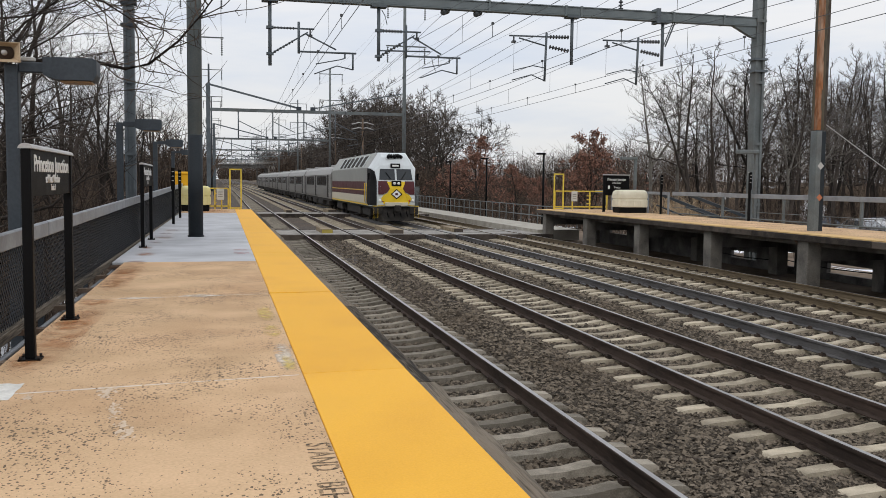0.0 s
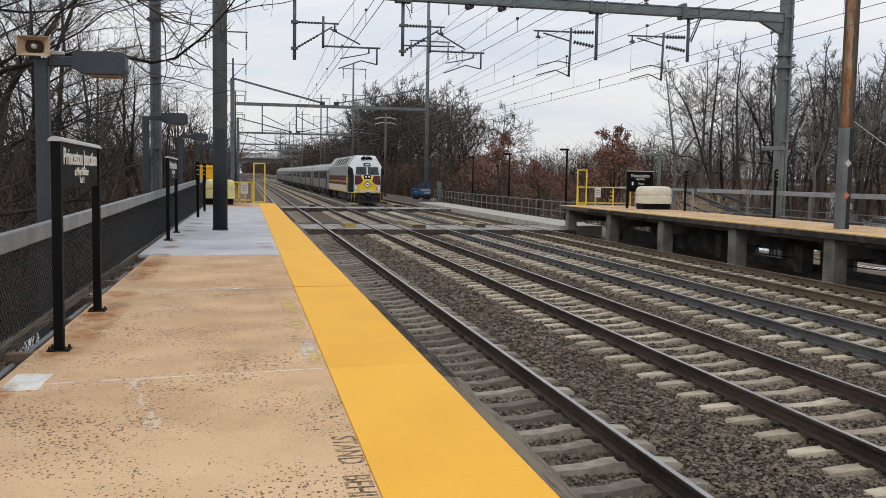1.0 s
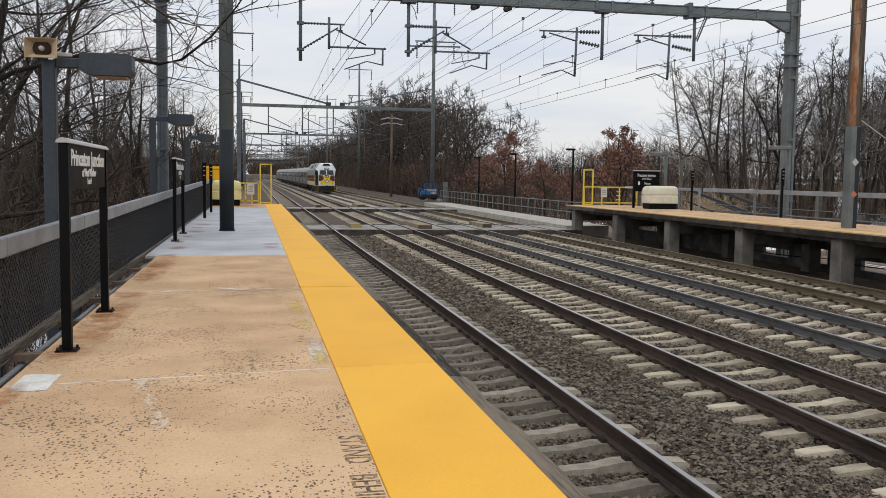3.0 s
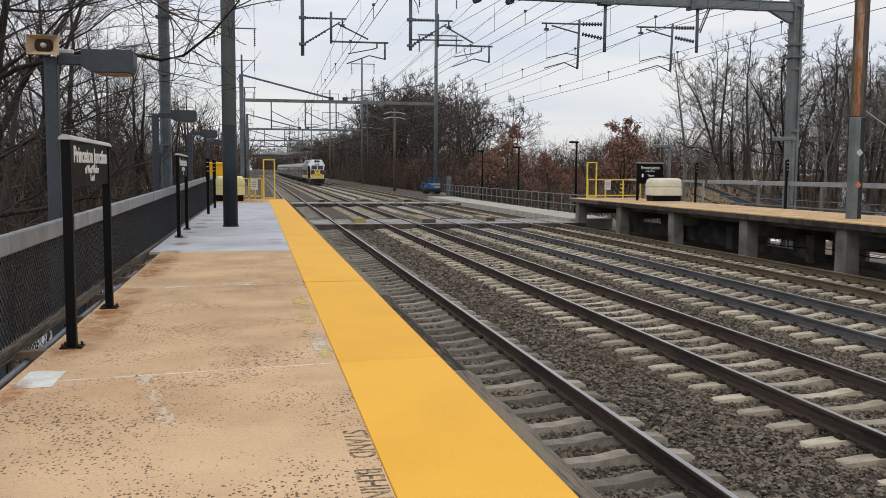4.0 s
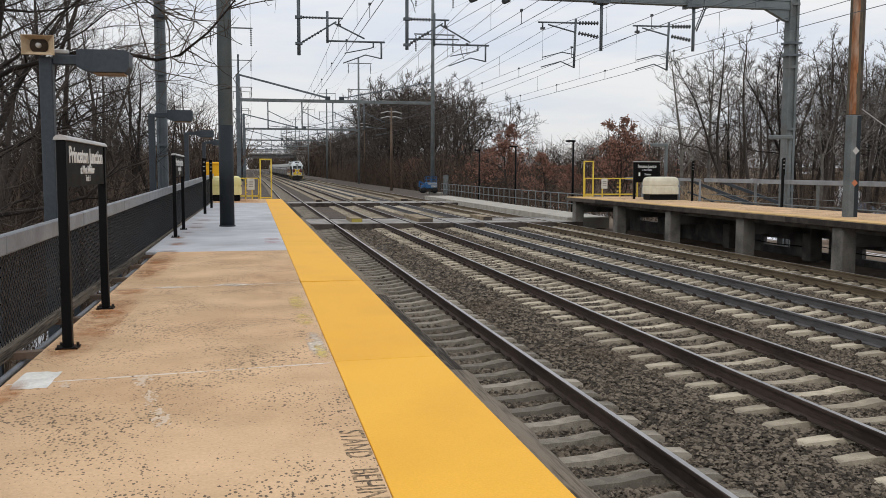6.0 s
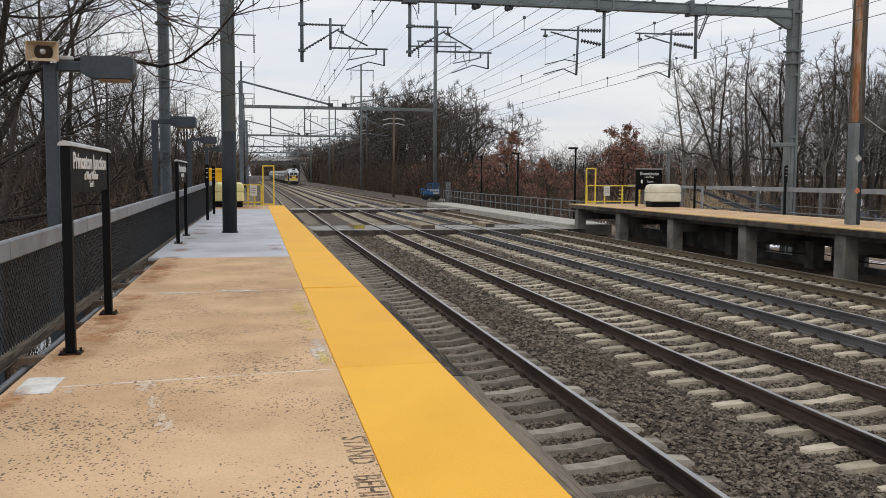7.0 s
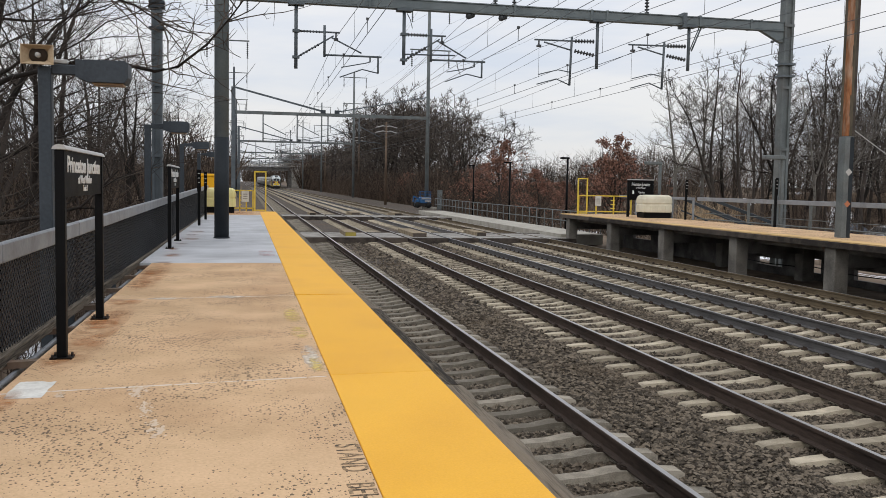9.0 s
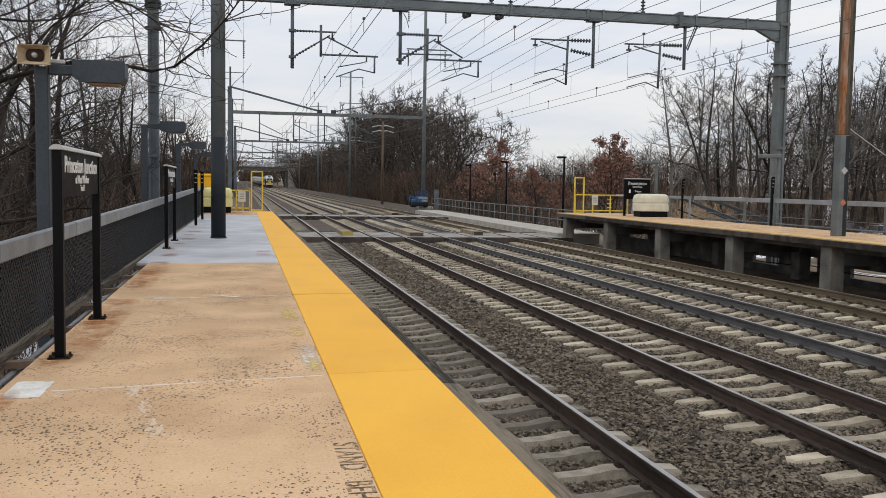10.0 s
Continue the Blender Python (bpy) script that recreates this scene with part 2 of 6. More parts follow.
M["leaf_rust"] = mat("withered_leaves", (0.11, 0.056, 0.042), (0.33, 0.175, 0.125), 1.0, 0.9, 0.0, island=0.9)
M["reed"] = mat("dry_reed", (0.30, 0.21, 0.12), (0.55, 0.42, 0.27), 2, 0.9, 0.0, island=0.8)
M["pole_wood"] = mat("pole_wood", (0.075, 0.05, 0.035), (0.17, 0.125, 0.09), 2, 0.9, 0.4, fine=25, stretch=(1, 1, .15))
M["asphalt"] = mat("asphalt", (0.035, 0.035, 0.037), (0.075, 0.075, 0.078), 0.8, 0.9, 0.2, fine=30)
M["car_grey"] = plain("car_silver", (0.42, 0.44, 0.46), 0.25, 0.3)
M["car_dark"] = plain("car_dark_blue", (0.03, 0.04, 0.06), 0.25, 0.2)
M["car_white"] = plain("car_white", (0.75, 0.76, 0.78), 0.3)
M["tyre"] = plain("tyre_rubber", (0.02, 0.02, 0.02), 0.85)
M["red_sign"] = plain("red_sign", (0.55, 0.08, 0.05), 0.5)
M["orange_mark"] = plain("orange_marker", (0.55, 0.20, 0.10), 0.5)
M["paper"] = plain("pale_notice", (0.62, 0.62, 0.58), 0.6)


def ground_material():
    """Leaf litter and dead grass with patches of old snow."""
    m = mat("leaf_litter", (0.075, 0.052, 0.036), (0.20, 0.15, 0.105), 0.5, 0.95, 0.5, fine=5)
    n, l = m.node_tree.nodes, m.node_tree.links
    b = n["Principled BSDF"]
    was = b.inputs["Base Color"].links[0].from_socket
    tc, tx = n.new("ShaderNodeTexCoord"), n.new("ShaderNodeTexNoise")
    tx.inputs["Scale"].default_value, tx.inputs["Detail"].default_value = 0.16, 7.0
    l.new(tc.outputs["Object"], tx.inputs["Vector"])
    r = n.new("ShaderNodeMapRange")
    r.inputs["From Min"].default_value, r.inputs["From Max"].default_value = 0.545, 0.57
    l.new(tx.outputs[0], r.inputs["Value"])
    # snow lies only off the line, in the woods and by the car park
    sep = n.new("ShaderNodeSeparateXYZ")
    l.new(tc.outputs["Object"], sep.inputs[0])
    chain = r.outputs[0]
    for axis, shift, flip, edge in (("X", -6.0, True, 13.0), ("Y", 0.0, False, 95.0)):
        a = n.new("ShaderNodeMath")
        a.operation = "ADD"
        a.inputs[1].default_value = shift
        l.new(sep.outputs[axis], a.inputs[0])
        ab = n.new("ShaderNodeMath")
        ab.operation = "ABSOLUTE"
        l.new(a.outputs[0], ab.inputs[0])
        c = n.new("ShaderNodeMath")
        c.operation = "GREATER_THAN" if flip else "LESS_THAN"
        c.inputs[1].default_value = edge
        l.new(ab.outputs[0], c.inputs[0])
        mu = n.new("ShaderNodeMath")
        mu.operation = "MULTIPLY"
        l.new(chain, mu.inputs[0])
        l.new(c.outputs[0], mu.inputs[1])
        chain = mu.outputs[0]
    mix = n.new("ShaderNodeMix")
    mix.data_type = "RGBA"
    mix.inputs["B"].default_value = (0.78, 0.8, 0.83, 1)
    l.new(chain, mix.inputs["Factor"])
    l.new(was, mix.inputs["A"])
    l.new(mix.outputs["Result"], b.inputs["Base Color"])
    return m


M["ground"] = ground_material()


def add_pits(m):
    """Small dark elongated pits, in clusters, worn into the slabs."""
    n, l = m.node_tree.nodes, m.node_tree.links
    b = n["Principled BSDF"]
    was = b.inputs["Base Color"].links[0].from_socket
    tc, mp = n.new("ShaderNodeTexCoord"), n.new("ShaderNodeMapping")
    mp.inputs["Scale"].default_value = (1.15, 0.8, 1.0)
    l.new(tc.outputs["Object"], mp.inputs["Vector"])
    wob = n.new("ShaderNodeTexNoise")
    wob.inputs["Scale"].default_value = 60.0
    l.new(mp.outputs[0], wob.inputs["Vector"])
    add = n.new("ShaderNodeMixRGB")
    add.blend_type = "LINEAR_LIGHT"
    add.inputs["Fac"].default_value = 0.012
    l.new(mp.outputs[0], add.inputs[1])
    l.new(wob.outputs["Color"], add.inputs[2])
    vo = n.new("ShaderNodeTexVoronoi")
    vo.inputs["Scale"].default_value = 50.0
    l.new(add.outputs[0], vo.inputs["Vector"])
    big = n.new("ShaderNodeTexNoise")
    big.inputs["Scale"].default_value, big.inputs["Detail"].default_value = 1.5, 3.0
    l.new(tc.outputs["Object"], big.inputs["Vector"])
    lim = n.new("ShaderNodeMapRange")
    lim.inputs["From Min"].default_value, lim.inputs["From Max"].default_value = 0.36, 0.62
    lim.inputs["To Min"].default_value, lim.inputs["To Max"].default_value = 0.17, 0.60
    l.new(big.outputs[0], lim.inputs["Value"])
    sep = n.new("ShaderNodeSeparateColor")
    l.new(vo.outputs["Color"], sep.inputs[0])
    own = n.new("ShaderNodeMath")
    own.operation = "MULTIPLY"
    l.new(lim.outputs[0], own.inputs[0])
    l.new(sep.outputs[0], own.inputs[1])
    less = n.new("ShaderNodeMath")
    less.operation = "LESS_THAN"
    l.new(vo.outputs["Distance"], less.inputs[0])
    l.new(own.outputs[0], less.inputs[1])
    half = n.new("ShaderNodeMath")
    half.operation = "MULTIPLY"
    half.inputs[1].default_value = 0.85
    l.new(less.outputs[0], half.inputs[0])
    mix = n.new("ShaderNodeMix")
    mix.data_type = "RGBA"
    mix.inputs["B"].default_value = (0.07, 0.05, 0.035, 1)
    l.new(half.outputs[0], mix.inputs["Factor"])
    l.new(was, mix.inputs["A"])
    l.new(mix.outputs["Result"], b.inputs["Base Color"])


add_pits(M["platform"])


def smear(name, dark, light, scale, low, high, most=1.0):
    """Thin worn paint or stain that is broken up and lets the slab show through."""
    m = mat(name, dark, light, 12, 0.85, 0.1)
    n, l = m.node_tree.nodes, m.node_tree.links
    tc, tx, r = n.new("ShaderNodeTexCoord"), n.new("ShaderNodeTexNoise"), n.new("ShaderNodeMapRange")
    tx.inputs["Scale"].default_value, tx.inputs["Detail"].default_value, tx.inputs["Roughness"].default_value = scale, 7.0, 0.65
    l.new(tc.outputs["Object"], tx.inputs["Vector"])
    r.inputs["From Min"].default_value, r.inputs["From Max"].default_value, r.inputs["To Max"].default_value = low, high, most
    l.new(tx.outputs[0], r.inputs["Value"])
    # thins out towards its rim
    off, ln, rim, mu = n.new("ShaderNodeVectorMath"), n.new("ShaderNodeVectorMath"), n.new("ShaderNodeMapRange"), n.new("ShaderNodeMath")
    off.inputs[1].default_value = (0.5, 0.5, 0.0)
    off.operation, ln.operation, mu.operation = "SUBTRACT", "LENGTH", "MULTIPLY"
    flat = n.new("ShaderNodeVectorMath")
    flat.operation = "MULTIPLY"
    flat.inputs[1].default_value = (1.0, 1.0, 0.0)
    l.new(tc.outputs["Generated"], flat.inputs[0])
    l.new(flat.outputs[0], off.inputs[0])
    l.new(off.outputs[0], ln.inputs[0])
    rim.inputs["From Min"].default_value, rim.inputs["From Max"].default_value = 0.55, 0.25
    l.new(ln.outputs["Value"], rim.inputs["Value"])
    l.new(r.outputs[0], mu.inputs[0])
    l.new(rim.outputs[0], mu.inputs[1])
    l.new(mu.outputs[0], n["Principled BSDF"].inputs["Alpha"])
    return m


M["smear_pale"] = smear("pale_scraped_smear", (0.60, 0.52, 0.42), (0.72, 0.66, 0.56), 7, .38, .56)
M["smear_yellow"] = smear("worn_yellow_smear", (0.66, 0.49, 0.14), (0.74, 0.58, 0.22), 11, .42, .60, .8)
M["smear_rust"] = smear("rust_stain", (0.36, 0.13, 0.04), (0.50, 0.22, 0.08), 6, .36, .66, .6)


# ------------------------------------------------------------------ building helpers
def link_mesh(name, me, parent=None, label="", kind=""):
    ob = new(name, me)
    if parent is not None:
        ob.parent = parent
    return tagged(ob, label=label, kind=kind)


def part(name, bm, material, parent=None, label="", smooth=False, kind=""):
    me = bpy.data.meshes.new(name)
    bm.to_mesh(me)
    bm.free()
    for mm in (material if isinstance(material, (list, tuple)) else [material]):
        me.materials.append(mm)
    if smooth:
        me.polygons.foreach_set("use_smooth", [True] * len(me.polygons))
    return link_mesh(name, me, parent, label, kind)


def raw(name, verts, faces, material, parent=None, label="", kind=""):
    me = bpy.data.meshes.new(name)
    me.from_pydata(verts, [], faces)
    for mm in (material if isinstance(material, (list, tuple)) else [material]):
        me.materials.append(mm)
    return link_mesh(name, me, parent, label, kind)


def thing(name, label, category, at=None, group="", kind=""):
    ob = new(name)
    ob.empty_display_size = 0.2
    if at is not None:
        ob.matrix_basis = at
    return tagged(ob, label, category, group, kind)


def box(bm, x0, x1, y0, y1, z0, z1, bevel=0.0, mi=0):
    vs = [bm.verts.new(p) for p in ((x0, y0, z0), (x1, y0, z0), (x1, y1, z0), (x0, y1, z0), (x0, y0, z1), (x1, y0, z1), (x1, y1, z1), (x0, y1, z1))]
    fs = [bm.faces.new([vs[i] for i in q]) for q in ((3, 2, 1, 0), (4, 5, 6, 7), (0, 1, 5, 4), (1, 2, 6, 5), (2, 3, 7, 6), (3, 0, 4, 7))]
    for f in fs:
        f.material_index = mi
    if bevel:
        es = list({e for f in fs for e in f.edges})
        bmesh.ops.bevel(bm, geom=es, offset=bevel, segments=1, affect="EDGES", profile=0.5)
    return vs


def beam(bm, a, b, w, h=None, mi=0):
    """A bar of rectangular section from a to b."""
    a, b = Vector(a), Vector(b)
    h = h or w
    d = (b - a).normalized()
    side = d.cross(Vector((0, 0, 1)))
    side = Vector((1, 0, 0)) if side.length < 1e-3 else side.normalized()
    upw = side.cross(d).normalized()
    ring = lambda c: [bm.verts.new(c + side * sx * w / 2 + upw * sz * h / 2) for sx, sz in ((-1, -1), (1, -1), (1, 1), (-1, 1))]
    r0, r1 = ring(a), ring(b)
    fs = [bm.faces.new(r0[::-1]), bm.faces.new(r1)] + [bm.faces.new((r0[i], r0[(i + 1) % 4], r1[(i + 1) % 4], r1[i])) for i in range(4)]
    for f in fs:
        f.material_index = mi


def tube(bm, pts, radii, sides=8, mi=0, cap=True):
    """A round bar along points."""
    pts = [Vector(p) for p in pts]
    if isinstance(radii, (int, float)):
        radii = [radii] * len(pts)
    rings = []
    for i, p in enumerate(pts):
        d = (pts[min(i + 1, len(pts) - 1)] - pts[max(i - 1, 0)]).normalized()
        s = d.cross(Vector((0, 0, 1)) if abs(d.z) < 0.95 else Vector((0, 1, 0))).normalized()
        u = s.cross(d)
        rings.append([bm.verts.new(p + (s * math.cos(k * 2 * math.pi / sides) + u * math.sin(k * 2 * math.pi / sides)) * radii[i]) for k in range(sides)])
    fs = []
    for r0, r1 in zip(rings, rings[1:]):
        fs += [bm.faces.new((r0[k], r0[(k + 1) % sides], r1[(k + 1) % sides], r1[k])) for k in range(sides)]
    if cap:
        fs += [bm.faces.new(rings[0][::-1]), bm.faces.new(rings[-1])]
    for f in fs:
        f.material_index = mi
        f.smooth = sides > 4


def loft(bm, sections, mi=0, cap=True):
    """Skin over closed sections of equal length."""
    rings = [[bm.verts.new(p) for p in s] for s in sections]
    k = len(rings[0])
    fs = []
    for r0, r1 in zip(rings, rings[1:]):
        fs += [bm.faces.new((r0[i], r0[(i + 1) % k], r1[(i + 1) % k], r1[i])) for i in range(k)]
    if cap:
        fs += [bm.faces.new(rings[0][::-1]), bm.faces.new(rings[-1])]
    for f in fs:
        f.material_index = mi
    bmesh.ops.recalc_face_normals(bm, faces=fs)
    return fs


def B():
    return bmesh.new()


def one(name, material, parent, fn, label="", smooth=False):
    bm = B()
    fn(bm)
    return part(name, bm, material, parent, label, smooth)


def text_mesh(name, words, size, m, material, parent, label="", squeeze=1.0, align="CENTER", bold=0.0):
    """Words lying in the plane of m, cut out of thin sheet."""
    cu = bpy.data.curves.new(name, "FONT")
    cu.body, cu.size, cu.align_x, cu.align_y, cu.extrude = words, size, align, "CENTER", 0.002
    cu.offset = bold
    tmp = bpy.data.objects.new("tmp", cu)
    scene.collection.objects.link(tmp)
    dg = bpy.context.evaluated_depsgraph_get()
    me = bpy.data.meshes.new_from_object(tmp.evaluated_get(dg))
    bpy.data.objects.remove(tmp)
    me.transform(m @ Matrix.Diagonal((squeeze, 1, 1, 1)))
    me.materials.clear()
    me.materials.append(material)
    return link_mesh(name, me, parent, label)


# ------------------------------------------------------------------ the lie of the land
P_TOP = 1.22
TRACK_X = (-0.75, 3.07, 6.57, 10.16)
X_EDGE, X_FAR = -2.37, 11.87


def bend(y):
    """The line curves slightly to the left and climbs, far off."""
    k = max(0.0, y - 60) ** 2 if y < 700 else 640.0 ** 2
    return -2.85e-5 * k, 0.9e-5 * k


def land(x, y):
    """Height of the ground."""
    z = -0.45 + bend(y)[1]
    x -= bend(y)[0]
    if x < -5.0:
        z -= min(1.5, (-5.0 - x) * 0.35)
    if x > 18:
        z -= min(1.0, (x - 18) * 0.12)
    if x > 26 and y > 90:
        z += min(4.0, (x - 26) * 0.12)
    if x < -14:
        z += min(3.0, (-14 - x) * 0.05)
    return z + 0.12 * noise.noise((x * 0.15, y * 0.15, 0)) * (1 if x < -5 or x > 18 else 0.2)


def build_ground():
    xs = [-3000, -1200, -500, -200, -110, -70] + list(np.arange(-50, -5, 2.5)) + [-5, 0, 6, 12, 16] + list(np.arange(18, 80, 3)) + [90, 120, 180, 400, 1000, 3000]
    ys = [-600, -150, -50] + list(np.arange(-20, 130, 4)) + list(np.arange(140, 500, 20)) + [600, 900, 1500, 4000]
    verts = [(x, y, land(x, y)) for y in ys for x in xs]
    k = len(xs)
    faces = [(j * k + i, j * k + i + 1, (j + 1) * k + i + 1, (j + 1) * k + i) for j in range(len(ys) - 1) for i in range(k - 1)]
    g = raw("ground", verts, faces, M["ground"])
    tagged(g, "brown leaf litter and dead grass with old snow", "ground", kind="structure")
    # ballast bed with shoulders, wider past the far walkway
    prof = [(-3.4, -0.5), (-2.3, -0.30), (0.45, -0.30), (1.16, -0.275), (4.85, -0.295), (8.4, -0.295), (11.9, -0.30), (12.8, -0.34), (13.6, -0.5)]
    wide = [(-4.4, -0.5), (-2.3, -0.30), (0.45, -0.30), (1.16, -0.275), (4.85, -0.295), (8.4, -0.295), (12.5, -0.30), (18.0, -0.28), (20.5, -0.62)]
    rows = [(-40, prof), (60, prof), (79, prof), (84, wide)] + [(float(y), wide) for y in range(100, 660, 20)]
    verts = [(x + bend(y)[0], y, z + bend(y)[1]) for y, pr in rows for x, z in pr]
    k = len(prof)
    faces = [(j * k + i, j * k + i + 1, (j + 1) * k + i + 1, (j + 1) * k + i) for j in range(len(rows) - 1) for i in range(k - 1)]
    bed = raw("ballast_bed", verts, faces, M["ballast"])
    tagged(bed, "grey-brown crushed stone ballast under four tracks", "ballast", kind="structure")


def build_stones():
    """Loose crushed stone on the bed, denser where it lies near the camera."""
    rng = np.random.default_rng(5)
    octa = np.array([(1, 0, 0), (0, 1, 0), (-1, 0, 0), (0, -1, 0), (0, 0, 1)], float)
    tri = np.array([(0, 1, 4), (1, 2, 4), (2, 3, 4), (3, 0, 4)])
    xs, ys, rs = [], [], []
    for y0, y1, dens, r in ((3.5, 8, 1300, 0.0235), (8, 13, 800, 0.028), (13, 20, 420, 0.035), (20, 30, 120, 0.046), (30, 42, 45, 0.056)):
        x0, x1 = -2.3, 12.2
        n = int(dens * (y1 - y0) * (x1 - x0))
        px, py = rng.uniform(x0, x1, n), rng.uniform(y0, y1, n)
        # only the wedge of the bed in sight of the platform
        keep = (px < -3.6 + py * 0.80 + 0.8)
        # no stones on the sleepers
        for c, ph in zip(TRACK_X, PHASE):
            off = np.abs((py - ph + 0.305) % 0.61 - 0.305)
            keep &= ~((np.abs(px - c) < 1.30) & (off < 0.125))
        px, py = px[keep], py[keep]
        xs.append(px), ys.append(py), rs.append(rng.uniform(0.6, 1.45, len(px)) * r)
    x, y, r = np.concatenate(xs), np.concatenate(ys), np.concatenate(rs)
    n = len(x)
    z = np.interp(x, (-2.3, 0.45, 1.16, 4.85, 8.4, 11.9, 12.8), (-0.30, -0.30, -0.275, -0.295, -0.295, -0.30, -0.34)) + rng.uniform(0.0, 0.03, n) + np.where(x > 1.2, 0.012, 0.0)
    between = np.min([np.abs(x - c) for c in TRACK_X], axis=0) > 1.34
    z[between] += rng.uniform(0.0, 0.03, between.sum())
    v = octa[None] * (1 + rng.uniform(-0.45, 0.35, (n, 5, 3))) * r[:, None, None] * np.array([1.15, 0.95, 0.6])
    v += rng.uniform(-0.35, 0.35, (n, 5, 3)) * r[:, None, None]
    a = rng.uniform(0, 6.28, n)
    c, s = np.cos(a)[:, None], np.sin(a)[:, None]
    vx, vy = v[:, :, 0] * c - v[:, :, 1] * s, v[:, :, 0] * s + v[:, :, 1] * c
    V = np.stack([vx + x[:, None], vy + y[:, None], v[:, :, 2] + z[:, None]], -1).reshape(-1, 3)
    F = (tri[None] + (np.arange(n) * 5)[:, None, None]).reshape(-1, 3)
    me = bpy.data.meshes.new("loose_stones")
    me.vertices.add(len(V))
    me.vertices.foreach_set("co", V.ravel())
    me.loops.add(F.size)
    me.loops.foreach_set("vertex_index", F.ravel())
    me.polygons.add(len(F))
    me.polygons.foreach_set("loop_start", np.arange(0, F.size, 3))
    me.polygons.foreach_set("use_smooth", np.zeros(len(F), dtype=bool))
    me.update(calc_edges=True)
    me.materials.append(M["stone"])
    ob = link_mesh("loose_stones", me)
    tagged(ob, "loose crushed grey and brown ballast stones", "ballast", kind="stuff")


build_ground()


# ------------------------------------------------------------------ tracks
RAIL = [(-0.07, -0.186), (0.07, -0.186), (0.07, -0.172), (0.012, -0.155), (0.010, -0.045), (0.036, -0.035), (0.036, -0.006), (0.028, 0.0),
        (-0.028, 0.0), (-0.036, -0.006), (-0.036, -0.035), (-0.010, -0.045), (-0.012, -0.155), (-0.07, -0.172)]


def rail_mesh(side):
    bm = B()
    secs = [[(x + bend(y)[0], y, z + bend(y)[1]) for x, z in RAIL] for y in [-20, 60] + list(range(75, 640, 15))]
    loft(bm, secs)
    for f in bm.faces:
        if f.normal.z > 0.9 and f.calc_center_median().z - bend(f.calc_center_median().y)[1] > -0.02:
            f.material_index = 1
    me = bpy.data.meshes.new("rail")
    bm.to_mesh(me)
    bm.free()
    me.materials.append(side)
    me.materials.append(M["rail_top"])
    return me


def sleeper_mesh(material):
    """Concrete sleeper: raised rail seats, sagging middle, sloped ends."""
    st = [(-1.29, -0.25, .078), (-1.25, -0.222, .086), (-0.98, -0.200, .094), (-0.55, -0.190, .098), (-0.3, -0.232, .09), (0, -0.245, .086),
          (0.3, -0.232, .09), (0.55, -0.190, .098), (0.98, -0.200, .094), (1.25, -0.222, .086), (1.29, -0.25, .078)]
    bm = B()
    loft(bm, [[(x, -w - .03, -0.40), (x, w + .03, -0.40), (x, w, z), (x, -w, z)] for x, z, w in st])
    me = bpy.data.meshes.new("sleeper")
    bm.to_mesh(me)
    bm.free()
    me.materials.append(material)
    return me


SLEEPERS = [sleeper_mesh(M["sleeper_grimy_shaded"])] + [sleeper_mesh(M["sleeper"])] * 3
PHASE = (0.10, 0.17, 0.33, 0.05)
N_NEAR = 88


def build_track(i, x):
    sides = (M["rail_side"], M["rail_side"], M["rail_side_grey"], M["rail_side_tan"])
    words = ("dark brown rails on concrete sleepers beside the platform", "dark rusty rails on pale concrete sleepers",
             "grey steel rails on concrete sleepers in ballast", "tan rusty rails on concrete sleepers beside the far platform")
    tr = thing("railway_track", words[i], "track", pose(x, 0, 0), "four parallel tracks", "structure")
    me = rail_mesh(sides[i])
    for s in (-1, 1):
        r = link_mesh("rail", me, tr, "steel rail with a polished head")
        r.location.x = s * 0.7525
    first = 4 if i == 0 else (5, 9, 12)[i - 1]
    for k in range(N_NEAR):
        o = link_mesh("sleeper", SLEEPERS[i], tr)
        o.location = (random.uniform(-.012, .012), PHASE[i] + 0.61 * (first + k), random.uniform(-.006, .004))
        o.rotation_euler.z = random.uniform(-.008, .008)
    # the rest of the sleepers, far along the line
    verts, faces = [], []
    base = [tuple(v.co) for v in SLEEPERS[i].vertices]
    quads = [tuple(p.vertices) for p in SLEEPERS[i].polygons]
    for k in range(first + N_NEAR, first + N_NEAR + 560):
        o = len(verts)
        yk = PHASE[i] + 0.61 * k
        verts += [(a + bend(yk)[0], b + yk, c + bend(yk)[1]) for a, b, c in base]
        faces += [tuple(o + q for q in f) for f in quads]
    raw("distant_sleepers", verts, faces, SLEEPERS[i].materials[0], tr, "concrete sleepers far along the track", "stuff")
    bm = B()
    for k in range(60):
        y = PHASE[i] + 0.61 * (first + k)
        for s in (-1, 1):
            for e in (-1, 1):
                xc = s * 0.7525 + e * 0.095
                box(bm, xc - .03, xc + .03, y - .055, y + .055, -0.2, -0.155)
                tube(bm, [(xc - .02 * e, y - .05, -.15), (xc + .03 * e, y - .02, -.135), (xc - .02 * e, y + .05, -.15)], 0.012, 4)
    part("rail_clips", bm, M["clip"], tr, "dark iron spring clips", kind="stuff")


for i_, x_ in enumerate(TRACK_X):
    build_track(i_, x_)


